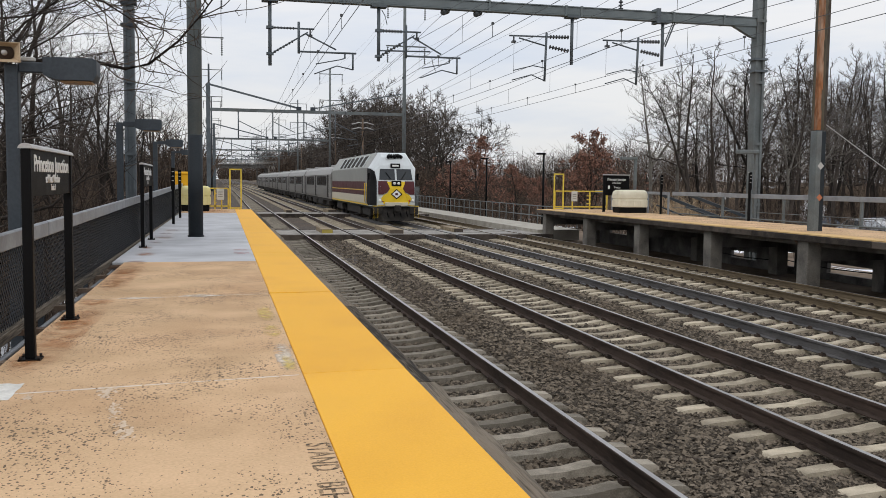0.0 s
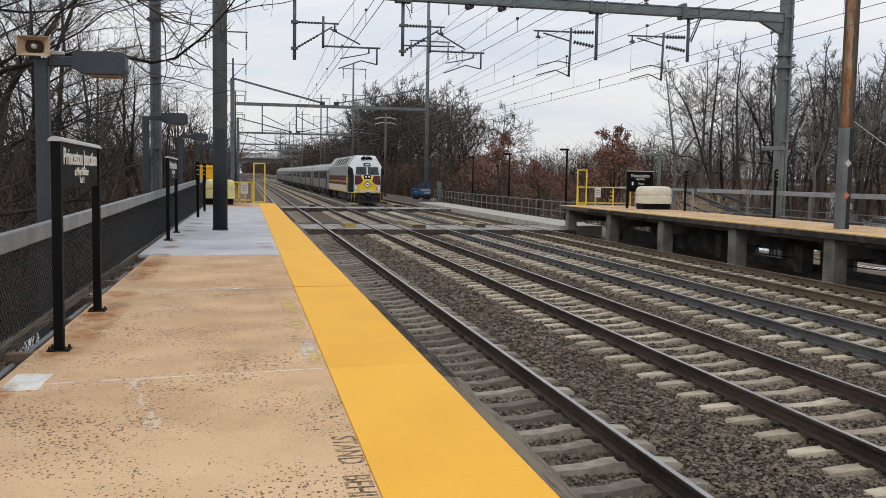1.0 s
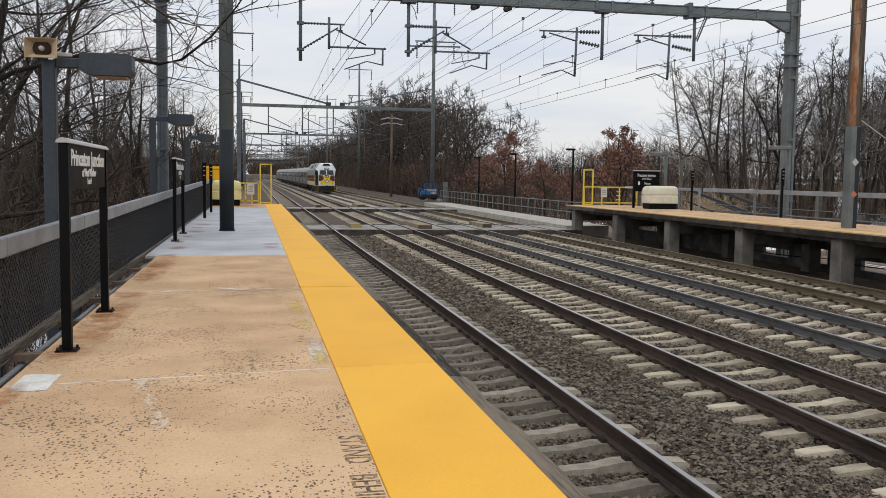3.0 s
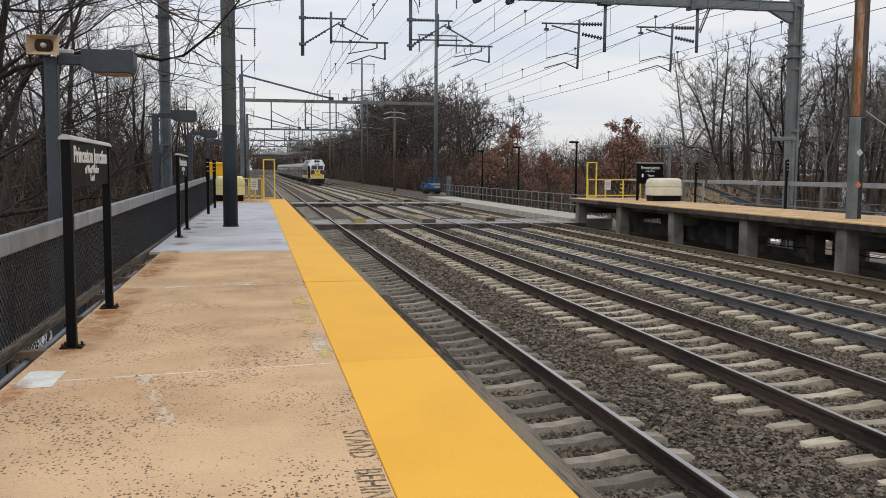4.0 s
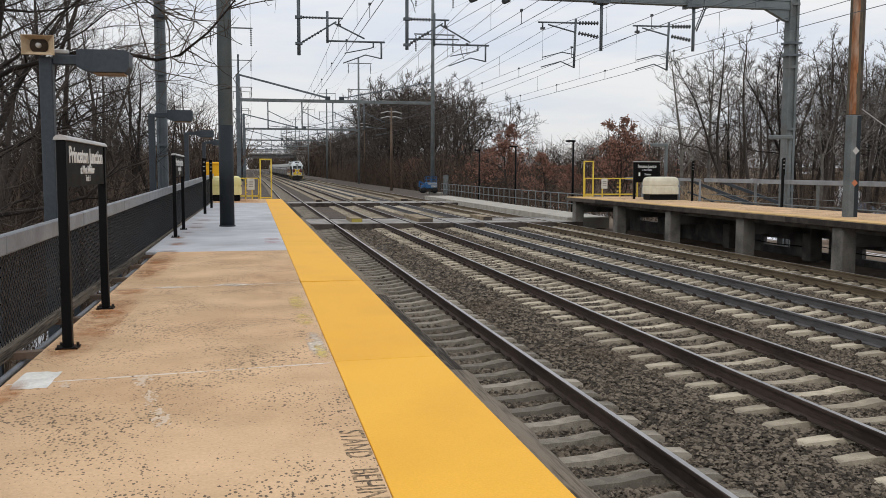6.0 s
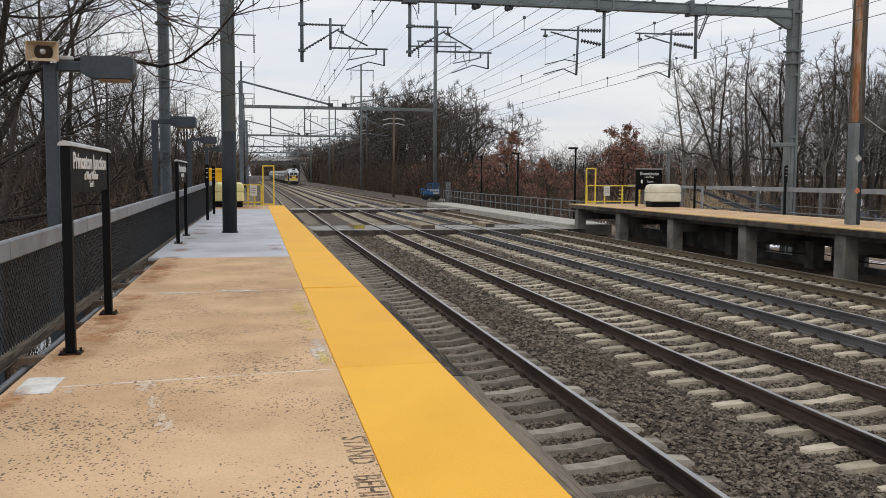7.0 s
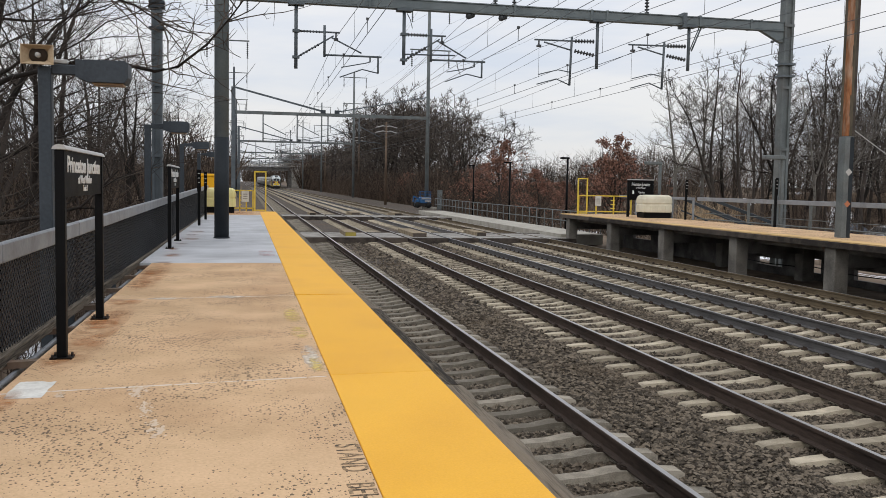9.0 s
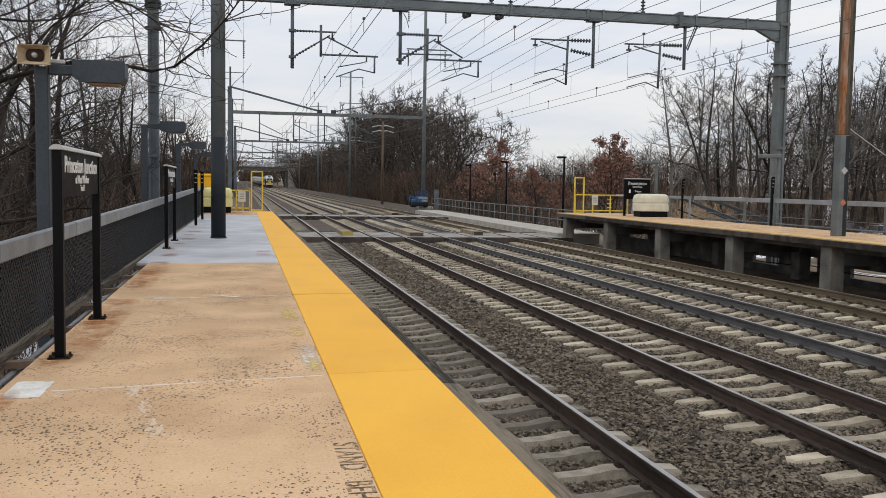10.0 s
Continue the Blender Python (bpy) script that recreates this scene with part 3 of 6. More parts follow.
def build_crossing():
    """Two walkways of timber panels across the tracks, with boxed steps between them."""
    for y0, y1 in ((42.4, 47.6), (69.5, 74.5)):
        cr = thing("track_crossing", "flat panels across the tracks with dark timber edges", "crossing", kind="structure", group="track crossings")
        for a, b in ((-2.2, -1.6), (-1.38, -0.12), (0.12, 2.2), (2.44, 3.7), (3.94, 5.7), (5.94, 7.2), (7.44, 9.29), (9.53, 10.79), (11.03, 12.2)):
            bm = B()
            box(bm, a, b, y0 + .3, y1 - .3, -0.3, -0.015, 0.015)
            part("panel", bm, M["concrete"], cr)
            for y in (y0, y1 - .3):
                bm = B()
                box(bm, a - .05, b + .05, y, y + .28, -0.34, 0.01, 0.02)
                part("edge_timber", bm, M["timber_dark"], cr, "black creosoted edge timber")
    for x, y, w, ln, c in ((1.2, 44.1, 0.55, 2.8, "pale"), (4.55, 43.6, 0.7, 4.6, "dark"), (8.0, 44.8, 0.5, 3.0, "dark"), (4.95, 74.8, 0.7, 4.0, "dark"), (1.3, 73, 0.5, 3.0, "dark"), (8.4, 74, 0.6, 4.0, "dark")):
        bx = thing("timber_step", "long low weathered timber box with a yellow end" if c == "pale" else "long low dark timber box between tracks", "step", pose(x, y, -0.28), "timber boxes between tracks")
        for k in range(2):
            bm = B()
            box(bm, -w / 2, w / 2, 0.03 + ln / 2 * k, ln / 2 * (k + 1), 0, .46, .015)
            part("timber_block", bm, M["timber_pale"], bx)
        bm = B()
        box(bm, -w / 2 + .02, w / 2 - .02, 0.0, 0.03, 0.2, .44)
        part("end_board", bm, M["yellow_dull"] if c == "pale" else M["timber_dark"], bx, "painted end board")


build_crossing()


# ------------------------------------------------------------------ near platform
def slab_mesh(name, x0, x1, y0, y1, z0, z1, skew=0.0, material=None, parent=None, label=""):
    """A slab with slightly skewed joints and worn arrises."""
    bm = B()
    s0, s1 = skew * (x0 - X_EDGE), skew * (x1 - X_EDGE)
    vs = box(bm, x0, x1, y0, y1, z0, z1)
    for v in vs:
        v.co.y += s0 if abs(v.co.x - x0) < 1e-6 else s1
    bmesh.ops.bevel(bm, geom=list(bm.edges), offset=0.004, segments=1, affect="EDGES")
    return part(name, bm, material, parent, label)


def build_near_platform():
    pl = thing("platform", "raised concrete platform with beige slabs and yellow edge", "platform", Matrix.Translation((-2.7, 6, 0)) @ pose(0, 0, 0, 0, 0, 0.2) @ Matrix.Translation((2.7, -6, 0)), kind="structure")
    SK = 0.13
    joints = [-7.2, -2.75, 1.7, 6.15, 10.62]
    for a, b in zip(joints, joints[1:]):
        slab_mesh("slab", -5.12, -3.091, a + .004, b - .004, 1.0, P_TOP, SK, M["platform"], pl, "beige concrete slab")
        slab_mesh("edge_slab", -3.088, X_EDGE, a + .003, b - .003, 1.0, P_TOP, SK * .6, M["yellow"], pl, "yellow painted edge slab")
    slab_mesh("slab", -5.12, -3.091, 10.62 + .14, 14.86, 1.0, P_TOP, 0.0, M["platform"], pl, "beige concrete slab")
    bm = B()
    vs = box(bm, -5.12, -3.1, 10.35, 10.79, 0.99, P_TOP - .003)
    part("joint_strip", bm, M["platform"], pl)
    for a, b in ((14.87, 20.9), (20.91, 27.0), (27.01, 33.0), (33.01, 36.8)):
        slab_mesh("slab", -5.3, -3.091, a, b, 1.0, P_TOP, 0, M["platform_grey"], pl, "grey coated concrete slab")
    slab_mesh("slab", -5.3, -3.091, 36.81, 41.6, 1.0, P_TOP, 0, M["platform"], pl, "beige concrete slab")
    for a, b in ((10.65, 16.6), (16.61, 24), (24.01, 31.5), (31.51, 41.6)):
        slab_mesh("edge_slab", -3.088, X_EDGE, a, b, 1.0, P_TOP, 0, M["yellow"], pl, "yellow painted edge slab")
    # pale filler along the two near joints
    for yj in (6.15, 10.62):
        bm = B()
        n = 14
        for k in range(n):
            x0 = -5.1 + 2.0 * k / n
            x1 = x0 + 2.0 / n * random.uniform(.85, 1.1)
            w = random.uniform(.005, .018)
            y0, y1 = yj + SK * (x0 - X_EDGE), yj + SK * (x1 - X_EDGE)
            vs = [bm.verts.new(p) for p in ((x0, y0 - w, 1.2212), (x1, y1 - w, 1.2212), (x1, y1 + w, 1.2212), (x0, y0 + w, 1.2212))]
            bm.faces.new(vs)
        part("joint_filler", bm, M["crack"], pl, "pale crumbling joint filler")
    # timber rub boards along the edge, in lengths
    y = -7.0
    while y < 41.5:
        L = random.uniform(2.9, 4.2)
        bm = B()
        j = random.uniform(-.012, .012)
        n = 16
        secs = []
        for k in range(n + 1):
            yy = y + .01 + (min(L, 41.5 - y) - .02) * k / n
            e = random.uniform(-.02, .016)
            secs.append([(X_EDGE + .022, yy, .92), (X_EDGE + .165 + j + e, yy, .92), (X_EDGE + .165 + j + e, yy, 1.15), (X_EDGE + .14 + j + e, yy, 1.168), (X_EDGE + .022, yy, 1.172 + e * .6)])
        loft(bm, secs)
        part("rub_board", bm, M["timber"], pl, "splintered grey-brown timber rub board")
        y += L
    bm = B()
    for yy in np.arange(-6, 41, 5):
        box(bm, -4.9, -2.75, yy - .25, yy + .25, -0.5, 1.0)
    part("pier", bm, M["concrete_dark"], pl, "dark concrete piers under the platform")
    # marks on the surface
    marks = [("white_patch", M["white"], [(-5.06, 5.66), (-4.84, 5.70), (-4.84, 6.12), (-5.03, 6.10)], "white paint patch"),
             ("red_mark", M["pink"], [(-3.42, 16.3), (-3.16, 16.3), (-3.16, 16.8), (-3.42, 16.8)], "faded red stencil"),
             ("red_mark", M["pink"], [(-3.42, 17.1), (-3.16, 17.1), (-3.16, 17.5), (-3.42, 17.5)], "faded red stencil")]
    for k, (nm, mm, pts, lb) in enumerate(marks):
        bm = B()
        (xa, ya), (xb, yb) = pts[0], pts[2]
        n = 1 if nm == "white_patch" else 90
        for q in range(n):
            if n == 1:
                cx, cy, rx, ry = (xa + xb) / 2, (ya + yb) / 2, abs(xb - xa) / 2, abs(yb - ya) / 2
                ring = [(cx + rx * max(-1, min(1, 1.5 * math.cos(a))) + random.uniform(-.008, .008), cy + ry * max(-1, min(1, 1.5 * math.sin(a))) + random.uniform(-.02, .02)) for a in np.arange(0, 6.28, .3)]
            else:
                cx, cy = random.uniform(xa, xb), random.uniform(ya, yb)
                r = random.uniform(.005, .018)
                ring = [(cx + math.cos(a) * r * random.uniform(.5, 1), cy + math.sin(a) * r * random.uniform(1.0, 2.4)) for a in np.arange(0, 6.28, .7)]
            bm.faces.new([bm.verts.new((px, py, 1.2218 + .0005 * k + .00001 * q)) for px, py in ring])
        part(nm, bm, mm, pl, lb)
    smears = [("worn_patch", "smear_pale", -3.25, -3.10, 6.14, 7.30, "pale scraped patch"), ("worn_patch", "smear_yellow", -3.21, -3.10, 6.16, 6.75, "worn pale yellow paint"),
              ("worn_patch", "smear_yellow", -3.29, -3.11, 7.55, 8.25, "worn pale yellow paint"), ("worn_patch", "smear_yellow", -3.30, -3.12, 8.4, 9.5, "worn pale yellow paint"),
              ("joint_patch", "smear_pale", -4.1, -3.6, 10.32, 10.56, "pale joint repair"), ("joint_patch", "smear_pale", -4.75, -4.2, 10.22, 10.42, "pale joint repair")]
    for k in range(15):
        y = 2.4 + 1.55 * k
        smears.append(("rust_stain", "smear_rust", -5.11, -5.0 + random.uniform(.05, .35), y - random.uniform(.15, .5), y + random.uniform(.15, .5), "orange rust stain"))
    smears += [("rust_stain", "smear_rust", -5.11, -4.7, 6.3, 10.2, "orange rust stain"), ("rust_stain", "smear_rust", -5.11, -4.7, 10.9, 14.7, "orange rust stain"), ("rust_stain", "smear_rust", -5.2, -3.2, 36.9, 41.4, "orange rust stain")]
    for k, (nm, mm, xa, xb, ya, yb, lb) in enumerate(smears):
        bm = B()
        cx, cy, rx, ry = (xa + xb) / 2, (ya + yb) / 2, (xb - xa) / 2, (yb - ya) / 2
        bm.faces.new([bm.verts.new((max(-5.115, cx + rx * max(-1, min(1, 1.35 * math.cos(a))) * random.uniform(.82, 1)), cy + ry * max(-1, min(1, 1.35 * math.sin(a))) * random.uniform(.85, 1), 1.2232 + .0002 * k)) for a in np.arange(0, 6.28, .22)])
        part(nm, bm, M[mm], pl, lb)
    for k, (cx, cy, r) in enumerate(((-4.31, 5.80, .05), (-4.30, 5.66, .035), (-4.23, 5.40, .03), (-4.20, 5.25, .035), (-4.11, 4.82, .05), (-4.13, 4.98, .03), (-4.75, 5.72, .03))):
        bm = B()
        for q in range(34):
            ox, oy, s = random.gauss(0, r * .55), random.gauss(0, r * 1.3), random.uniform(.1, .34) * r
            ring = [bm.verts.new((cx + ox + math.cos(a) * s * random.uniform(.6, 1), cy + oy + math.sin(a) * s * random.uniform(1.0, 2.0), 1.2214 + .00002 * q)) for a in np.arange(0, 6.28, .6)]
            bm.faces.new(ring)
        part("scuff", bm, M["scrape"], pl, "pale scuff on the slab")
    for words, cx, cy, sz in (("STAND", -3.165, 4.215, .175), ("BEHIND", -3.17, 3.60, .175)):
        text_mesh("stencil_lettering", words, sz, pose(cx, cy, 1.2195, 0, 0, -90), M["stencil"], pl, "faded dark stencilled warning words", 0.78, bold=.001)


build_near_platform()


# ------------------------------------------------------------------ fence, lamps and signs on the near platform
def fence_z(y):
    return 2.05 + max(0, y - 7) * 0.0095


def build_fence():
    fe = thing("platform_fence", "grey guard board over black wire mesh on steel posts", "fence", kind="structure")
    X = -5.4
    for y in np.arange(1.0, 41, 3.0):
        bm = B()
        zt = fence_z(y + 3)
        z0 = fence_z(y)
        vs = box(bm, X - .03, X + .03, y, y + 2.99, z0 - .15, z0)
        for v in vs:
            if v.co.y > y + 1:
                v.co.z += zt - z0
        bmesh.ops.bevel(bm, geom=list(bm.edges), offset=.012, segments=1, affect="EDGES")
        part("guard_board", bm, M["rail_grey"], fe, "grey painted guard board")
        bm = B()
        box(bm, X - .09, X - .03, y - .03, y + .03, 0.75, z0 - .02)
        part("post", bm, M["dark_steel"], fe, "dark steel fence post")
        bm = B()
        dz = zt - z0
        lo = 1.24
        # wire mesh in diamonds
        step = 0.075
        H = z0 - .13 - lo
        for k in range(-12, 41):
            for s in (1, -1):
                ya = y + k * step
                yb = ya + H
                a, b = (ya, lo), (yb, lo + H)
                y_lo, y_hi = max(y, ya), min(y + 3.0, yb)
                if y_hi - y_lo < .02:
                    continue
                za, zb = lo + (y_lo - ya), lo + (y_hi - ya)
                if s < 0:
                    za, zb = lo + H - (y_lo - ya), lo + H - (y_hi - ya)
                beam(bm, (X - .005, y_lo, za), (X - .005, y_hi, zb), .0065)
        part("wire_mesh", bm, M["black_wire"], fe, "black diamond wire mesh")
    for z, w, mm, dx, lb in ((1.20, .09, M["timber"], 0.0, "bottom rail"), (1.10, .045, M["rail_grey"], .10, "pale conduit pipe"), (1.03, .035, M["rail_grey"], .16, "pale conduit pipe")):
        bm = B()
        if w > .05:
            beam(bm, (X + dx, 1, z), (X + dx, 41, z), w, .08)
        else:
            tube(bm, [(X + dx, y, z + random.uniform(-.008, .008)) for y in np.arange(1, 41.5, 2)], w / 2, 6)
        part("rail", bm, mm, fe, lb)
    for y in np.arange(2.4, 40, 1.55):
        bm = B()
        beam(bm, (X - .05, y, 1.15), (-5.02, y, 1.17), .10, .05)
        part("bracket", bm, M["rust"], fe, "rusty steel fence bracket")


def lamp_post(y, first=False):
    lp = thing("platform_lamp", "dark grey post with a box lamp on an arm", "lamp post", pose(-5.6, y, 0), "platform lamps")
    one("post", M["dark_steel"], lp, lambda b: box(b, -.062, .062, -.062, .062, -0.6, 3.62, .012))
    one("arm", M["dark_steel"], lp, lambda b: box(b, .062, .34, -.045, .045, 3.545, 3.645, .01))
    bm = B()
    loft(bm, [[(.30, -.14, 3.52), (.30, .14, 3.52), (.30, .14, 3.685), (.30, -.14, 3.685)], [(.42, -.15, 3.475), (.42, .15, 3.475), (.42, .15, 3.69), (.42, -.15, 3.69)], [(.76, -.15, 3.475), (.76, .15, 3.475), (.76, .15, 3.69), (.76, -.15, 3.69)], [(.79, -.14, 3.53), (.79, .14, 3.53), (.79, .14, 3.67), (.79, -.14, 3.67)]])
    head = part("lamp_head", bm, M["dark_steel"], lp, "dark grey box lamp head")
    one("lens", M["lens_tan"], head, lambda b: box(b, .45, .74, -.12, .12, 3.455, 3.474, .006), "tan lamp lens, not lit")
    if first:
        sp = thing("horn_speaker", "tan plastic horn loudspeaker on a lamp post", "loudspeaker", pose(-5.65, y, 3.62))
        rect = ((-1, -1), (1, -1), (1, 1), (-1, 1))
        bm = B()
        # the rim and the flared back of the horn, which opens along the platform
        loft(bm, [[(s * .15 * w, -.13 + d, .10 + h * .095 * w) for s, h in rect] for w, d in ((.90, 0.004), (.97, -.01), (1.0, -.005), (1.0, .012), (.8, .06), (.35, .16))], cap=False)
        part("horn", bm, M["horn"], sp)
        bm = B()
        loft(bm, [[(s * .14 * w, -.128 + d, .10 + h * .087 * w) for s, h in rect] for w, d in ((1.0, 0), (.72, .05), (.4, .09), (.39, .095))], cap=False)
        part("throat", bm, M["horn"], sp, "tan flared inside of the horn")
        one("throat_plate", M["horn_dark"], sp, lambda b: tube(b, [(0, -.075, .10), (0, -.03, .10)], .085, 14), "dark throat")
        one("phase_plug", M["sign_cap"], sp, lambda b: tube(b, [(0, -.12, .10), (0, -.06, .10)], [.022, .028], 12), "pale round plug")
        one("driver", M["horn"], sp, lambda b: tube(b, [(0, .02, .10), (0, .16, .10)], [.06, .055], 12))
        one("mount", M["sign_cap"], sp, lambda b: box(b, .02, .26, -.03, .03, .035, .075, .008), "pale mounting bracket")


def station_sign(x, y0, y1, lean, top, low):
    """A name board along the platform between two posts, with a rounded cap."""
    sg = thing("station_sign", "black station name board with white words on two posts", "sign", pose(x, y0, P_TOP), "station name signs")
    L = y1 - y0
    for yy in (0, L):
        xx = lean * yy
        one("post", M["black"], sg, lambda b: box(b, xx - .034, xx + .034, yy - .034, yy + .034, 0.012, top, .006))
        one("foot_plate", M["black"], sg, lambda b: box(b, xx - .075, xx + .075, yy - .07, yy + .07, 0.0, .014))
        for bx in (-.058, .058):
            for by in (-.052, .052):
                one("bolt", M["clip"], sg, lambda b: tube(b, [(bx + xx, yy + by, .01), (bx + xx, yy + by, .035)], .010, 6))
    ang = math.degrees(math.atan2(-lean * L, L))
    bd = one("board", M["sign_face"], sg, lambda b: loft(b, [[(-.022 + lean * yy, yy, low), (.022 + lean * yy, yy, low), (.022 + lean * yy, yy, top), (-.022 + lean * yy, yy, top)] for yy in (.036, L - .036)]))
    bm = B()
    loft(bm, [[(.05 * math.cos(a) + lean * yy, yy, top + .001 + .038 * math.sin(a)) for a in np.linspace(0, math.pi, 7)] for yy in (-.045, L + .045)])
    part("cap", bm, M["sign_cap"], sg, "pale rounded cap rail")
    face = Matrix.Translation((0.026 + lean * L / 2, L / 2, 0)) @ pose(0, 0, 0, 0, 0, 90 + ang) @ pose(0, 0, 0, 90, 0, 0)
    h = top - low
    text_mesh("name_lettering", "Princeton Junction", 0.50 * h, Matrix.Translation((0, 0, top - .31 * h)) @ face, M["lettering"], bd, "white station name", 1.32, bold=.0035)
    text_mesh("place_lettering", "at West Windsor", 0.26 * h, Matrix.Translation((0, 0, top - .63 * h)) @ face, M["lettering"], bd, "white smaller words", 1.1, bold=.002)
    for words, dx in (("Track", -.03), ("1", .10)):
        text_mesh("track_lettering", words, 0.21 * h, Matrix.Translation((0, 0, top - .83 * h)) @ face @ Matrix.Translation((dx, 0, 0)), M["lettering"], bd, "small white words", 1.0, bold=.001)


def slim_sign(x, y, h=1.6):
    """A slim post with a narrow black plate that faces along the platform."""
    sg = thing("post_sign", "slim black post with a narrow black sign", "sign", pose(x, y, P_TOP), "slim post signs")
    one("post", M["black"], sg, lambda b: box(b, -.04, .04, -.04, .04, 0, h, .006))
    pl = one("plate", M["sign_face"], sg, lambda b: box(b, -.055, .055, -.055, -.042, h - .62, h + .02))
    one("cap", M["sign_cap"], sg, lambda b: box(b, -.05, .05, -.05, .05, h, h + .02))
    for k in range(3):
        one("lettering_bar", M["sign_cap"], pl, lambda b: box(b, -.03, .03, -.06, -.056, h - .1 - .13 * k, h - .08 - .13 * k), "unreadable white lettering")


def monopole(x, y, r, h, split, low, highm, label, name="steel_pole"):
    mp = thing(name, label, "pole", pose(x, y, P_TOP))
    one("lower_shaft", low, mp, lambda b: tube(b, [(0, 0, -.02), (0, 0, split)], r, 20), "dark painted lower shaft")
    one("upper_shaft", highm, mp, lambda b: tube(b, [(0, 0, split), (0, 0, h)], [r * .99, r * .93], 20))
    one("base_ring", low, mp, lambda b: tube(b, [(0, 0, -.005), (0, 0, .03)], r * 1.12, 20))


def storage_bin(x, y, w, mats, label):
    sb = thing("salt_bin", label, "storage bin", pose(x, y, P_TOP))
    one("base", M["black"], sb, lambda b: box(b, -w / 2 + .06, w / 2 - .06, -.38, .38, 0, .26, .02), "black base")
    bm = B()
    rings = []
    for z, s in ((.26, .98), (.30, 1.0), (.58, 1.0), (.60, .96), (.66, .96), (.68, 1.0), (.86, .99), (.98, .93), (1.04, .80), (1.05, .6)):
        rings.append([(sx * (w / 2 * s - c), sy * (.45 * s - d), z) for sx, sy, c, d in ((-1, -1, .1, 0), (1, -1, .1, 0), (1, -1, 0, .1), (1, 1, 0, .1), (1, 1, .1, 0), (-1, 1, .1, 0), (-1, 1, 0, .1), (-1, -1, 0, .1))])
    loft(bm, rings)
    part("tub", bm, mats, sb)
    for k in (-.25, 0, .25):
        one("rib", mats, sb, lambda b: box(b, k * w - .03, k * w + .03, -.465, -.44, .3, .56, .008))


def yellow_gate(x, y, w, rz, sign_at, flip=1, side=1):
    g = thing("yellow_gate", "yellow tubular steel gate and barrier", "gate", pose(x, y, P_TOP, 0, 0, rz), "yellow end gates")
    for xa, xb, z0, z1 in ((0, .48 * flip, .06, 1.78),):
        for xx in (xa, xb):
            one("frame_post", M["gate_yellow"], g, lambda b: beam(b, (xx, 0, 0), (xx, 0, z1), .06))
        one("frame_top", M["gate_yellow"], g, lambda b: beam(b, (xa - .03, 0, z1), (xb + .03, 0, z1), .06))
        one("frame_sill", M["gate_yellow"], g, lambda b: beam(b, (xa, 0, z0), (xb, 0, z0), .05))
    s = -flip * side
    if side < 0:
        w, sign_at = w + .4, sign_at - .1
    for k in range(4):
        xx = s * (.08 + (w - .08) * k / 3)
        one("barrier_post", M["gate_yellow"], g, lambda b: beam(b, (xx, .1, 0), (xx, .1, .95), .055))
    for z in (.14, .93):
        one("barrier_rail", M["gate_yellow"], g, lambda b: beam(b, (s * .05, .1, z), (s * w, .1, z), .055))
    for z in (.3, .5, .7):
        one("barrier_bar", M["gate_yellow"], g, lambda b: beam(b, (s * w * .62, .1, z), (s * w * .70, .1, z), .04))
    nt = one("notice", M["paper"], g, lambda b: box(b, s * sign_at - .16, s * sign_at + .16, .02, .04, .42, .92, .005), "pale notice plate")
    for k in range(3):
        one("notice_bar", M["concrete"], nt, lambda b: box(b, s * sign_at - .1, s * sign_at + .1, .012, .018, .55 + .1 * k, .59 + .1 * k), "grey unreadable lettering")


build_fence()
for k_, y_ in enumerate((9.6, 18.7, 27.8, 36.9)):
    lamp_post(y_, k_ == 0)
station_sign(-4.96, 6.92, 8.86, -0.02, 1.51, 1.17)
station_sign(-5.14, 18.05, 20.42, -0.012, 1.58, 1.16)
slim_sign(-5.1, 27.6, 1.62)
slim_sign(-5.12, 32.0, 1.62)
monopole(-4.27, 21.45, 0.165, 11.5, 2.32, M["pole_dark"], M["column_grey"], "round steel pole, dark below and grey above")
storage_bin(-4.87, 39.3, 1.30, M["bin_pale"], "pale yellow plastic salt bin on a black base")
ob_ = thing("orange_bin", "tall orange plastic bin behind the salt bin", "storage bin", pose(-5.42, 40.2, P_TOP))
one("body", M["bin_orange"], ob_, lambda b: box(b, -.35, .45, -.3, .3, 0, 1.55, .05))
one("lid", M["bin_orange"], ob_, lambda b: box(b, -.38, .48, -.34, .33, 1.5, 1.64, .04))
yellow_gate(-3.42, 41.4, 0.95, 0, .42)


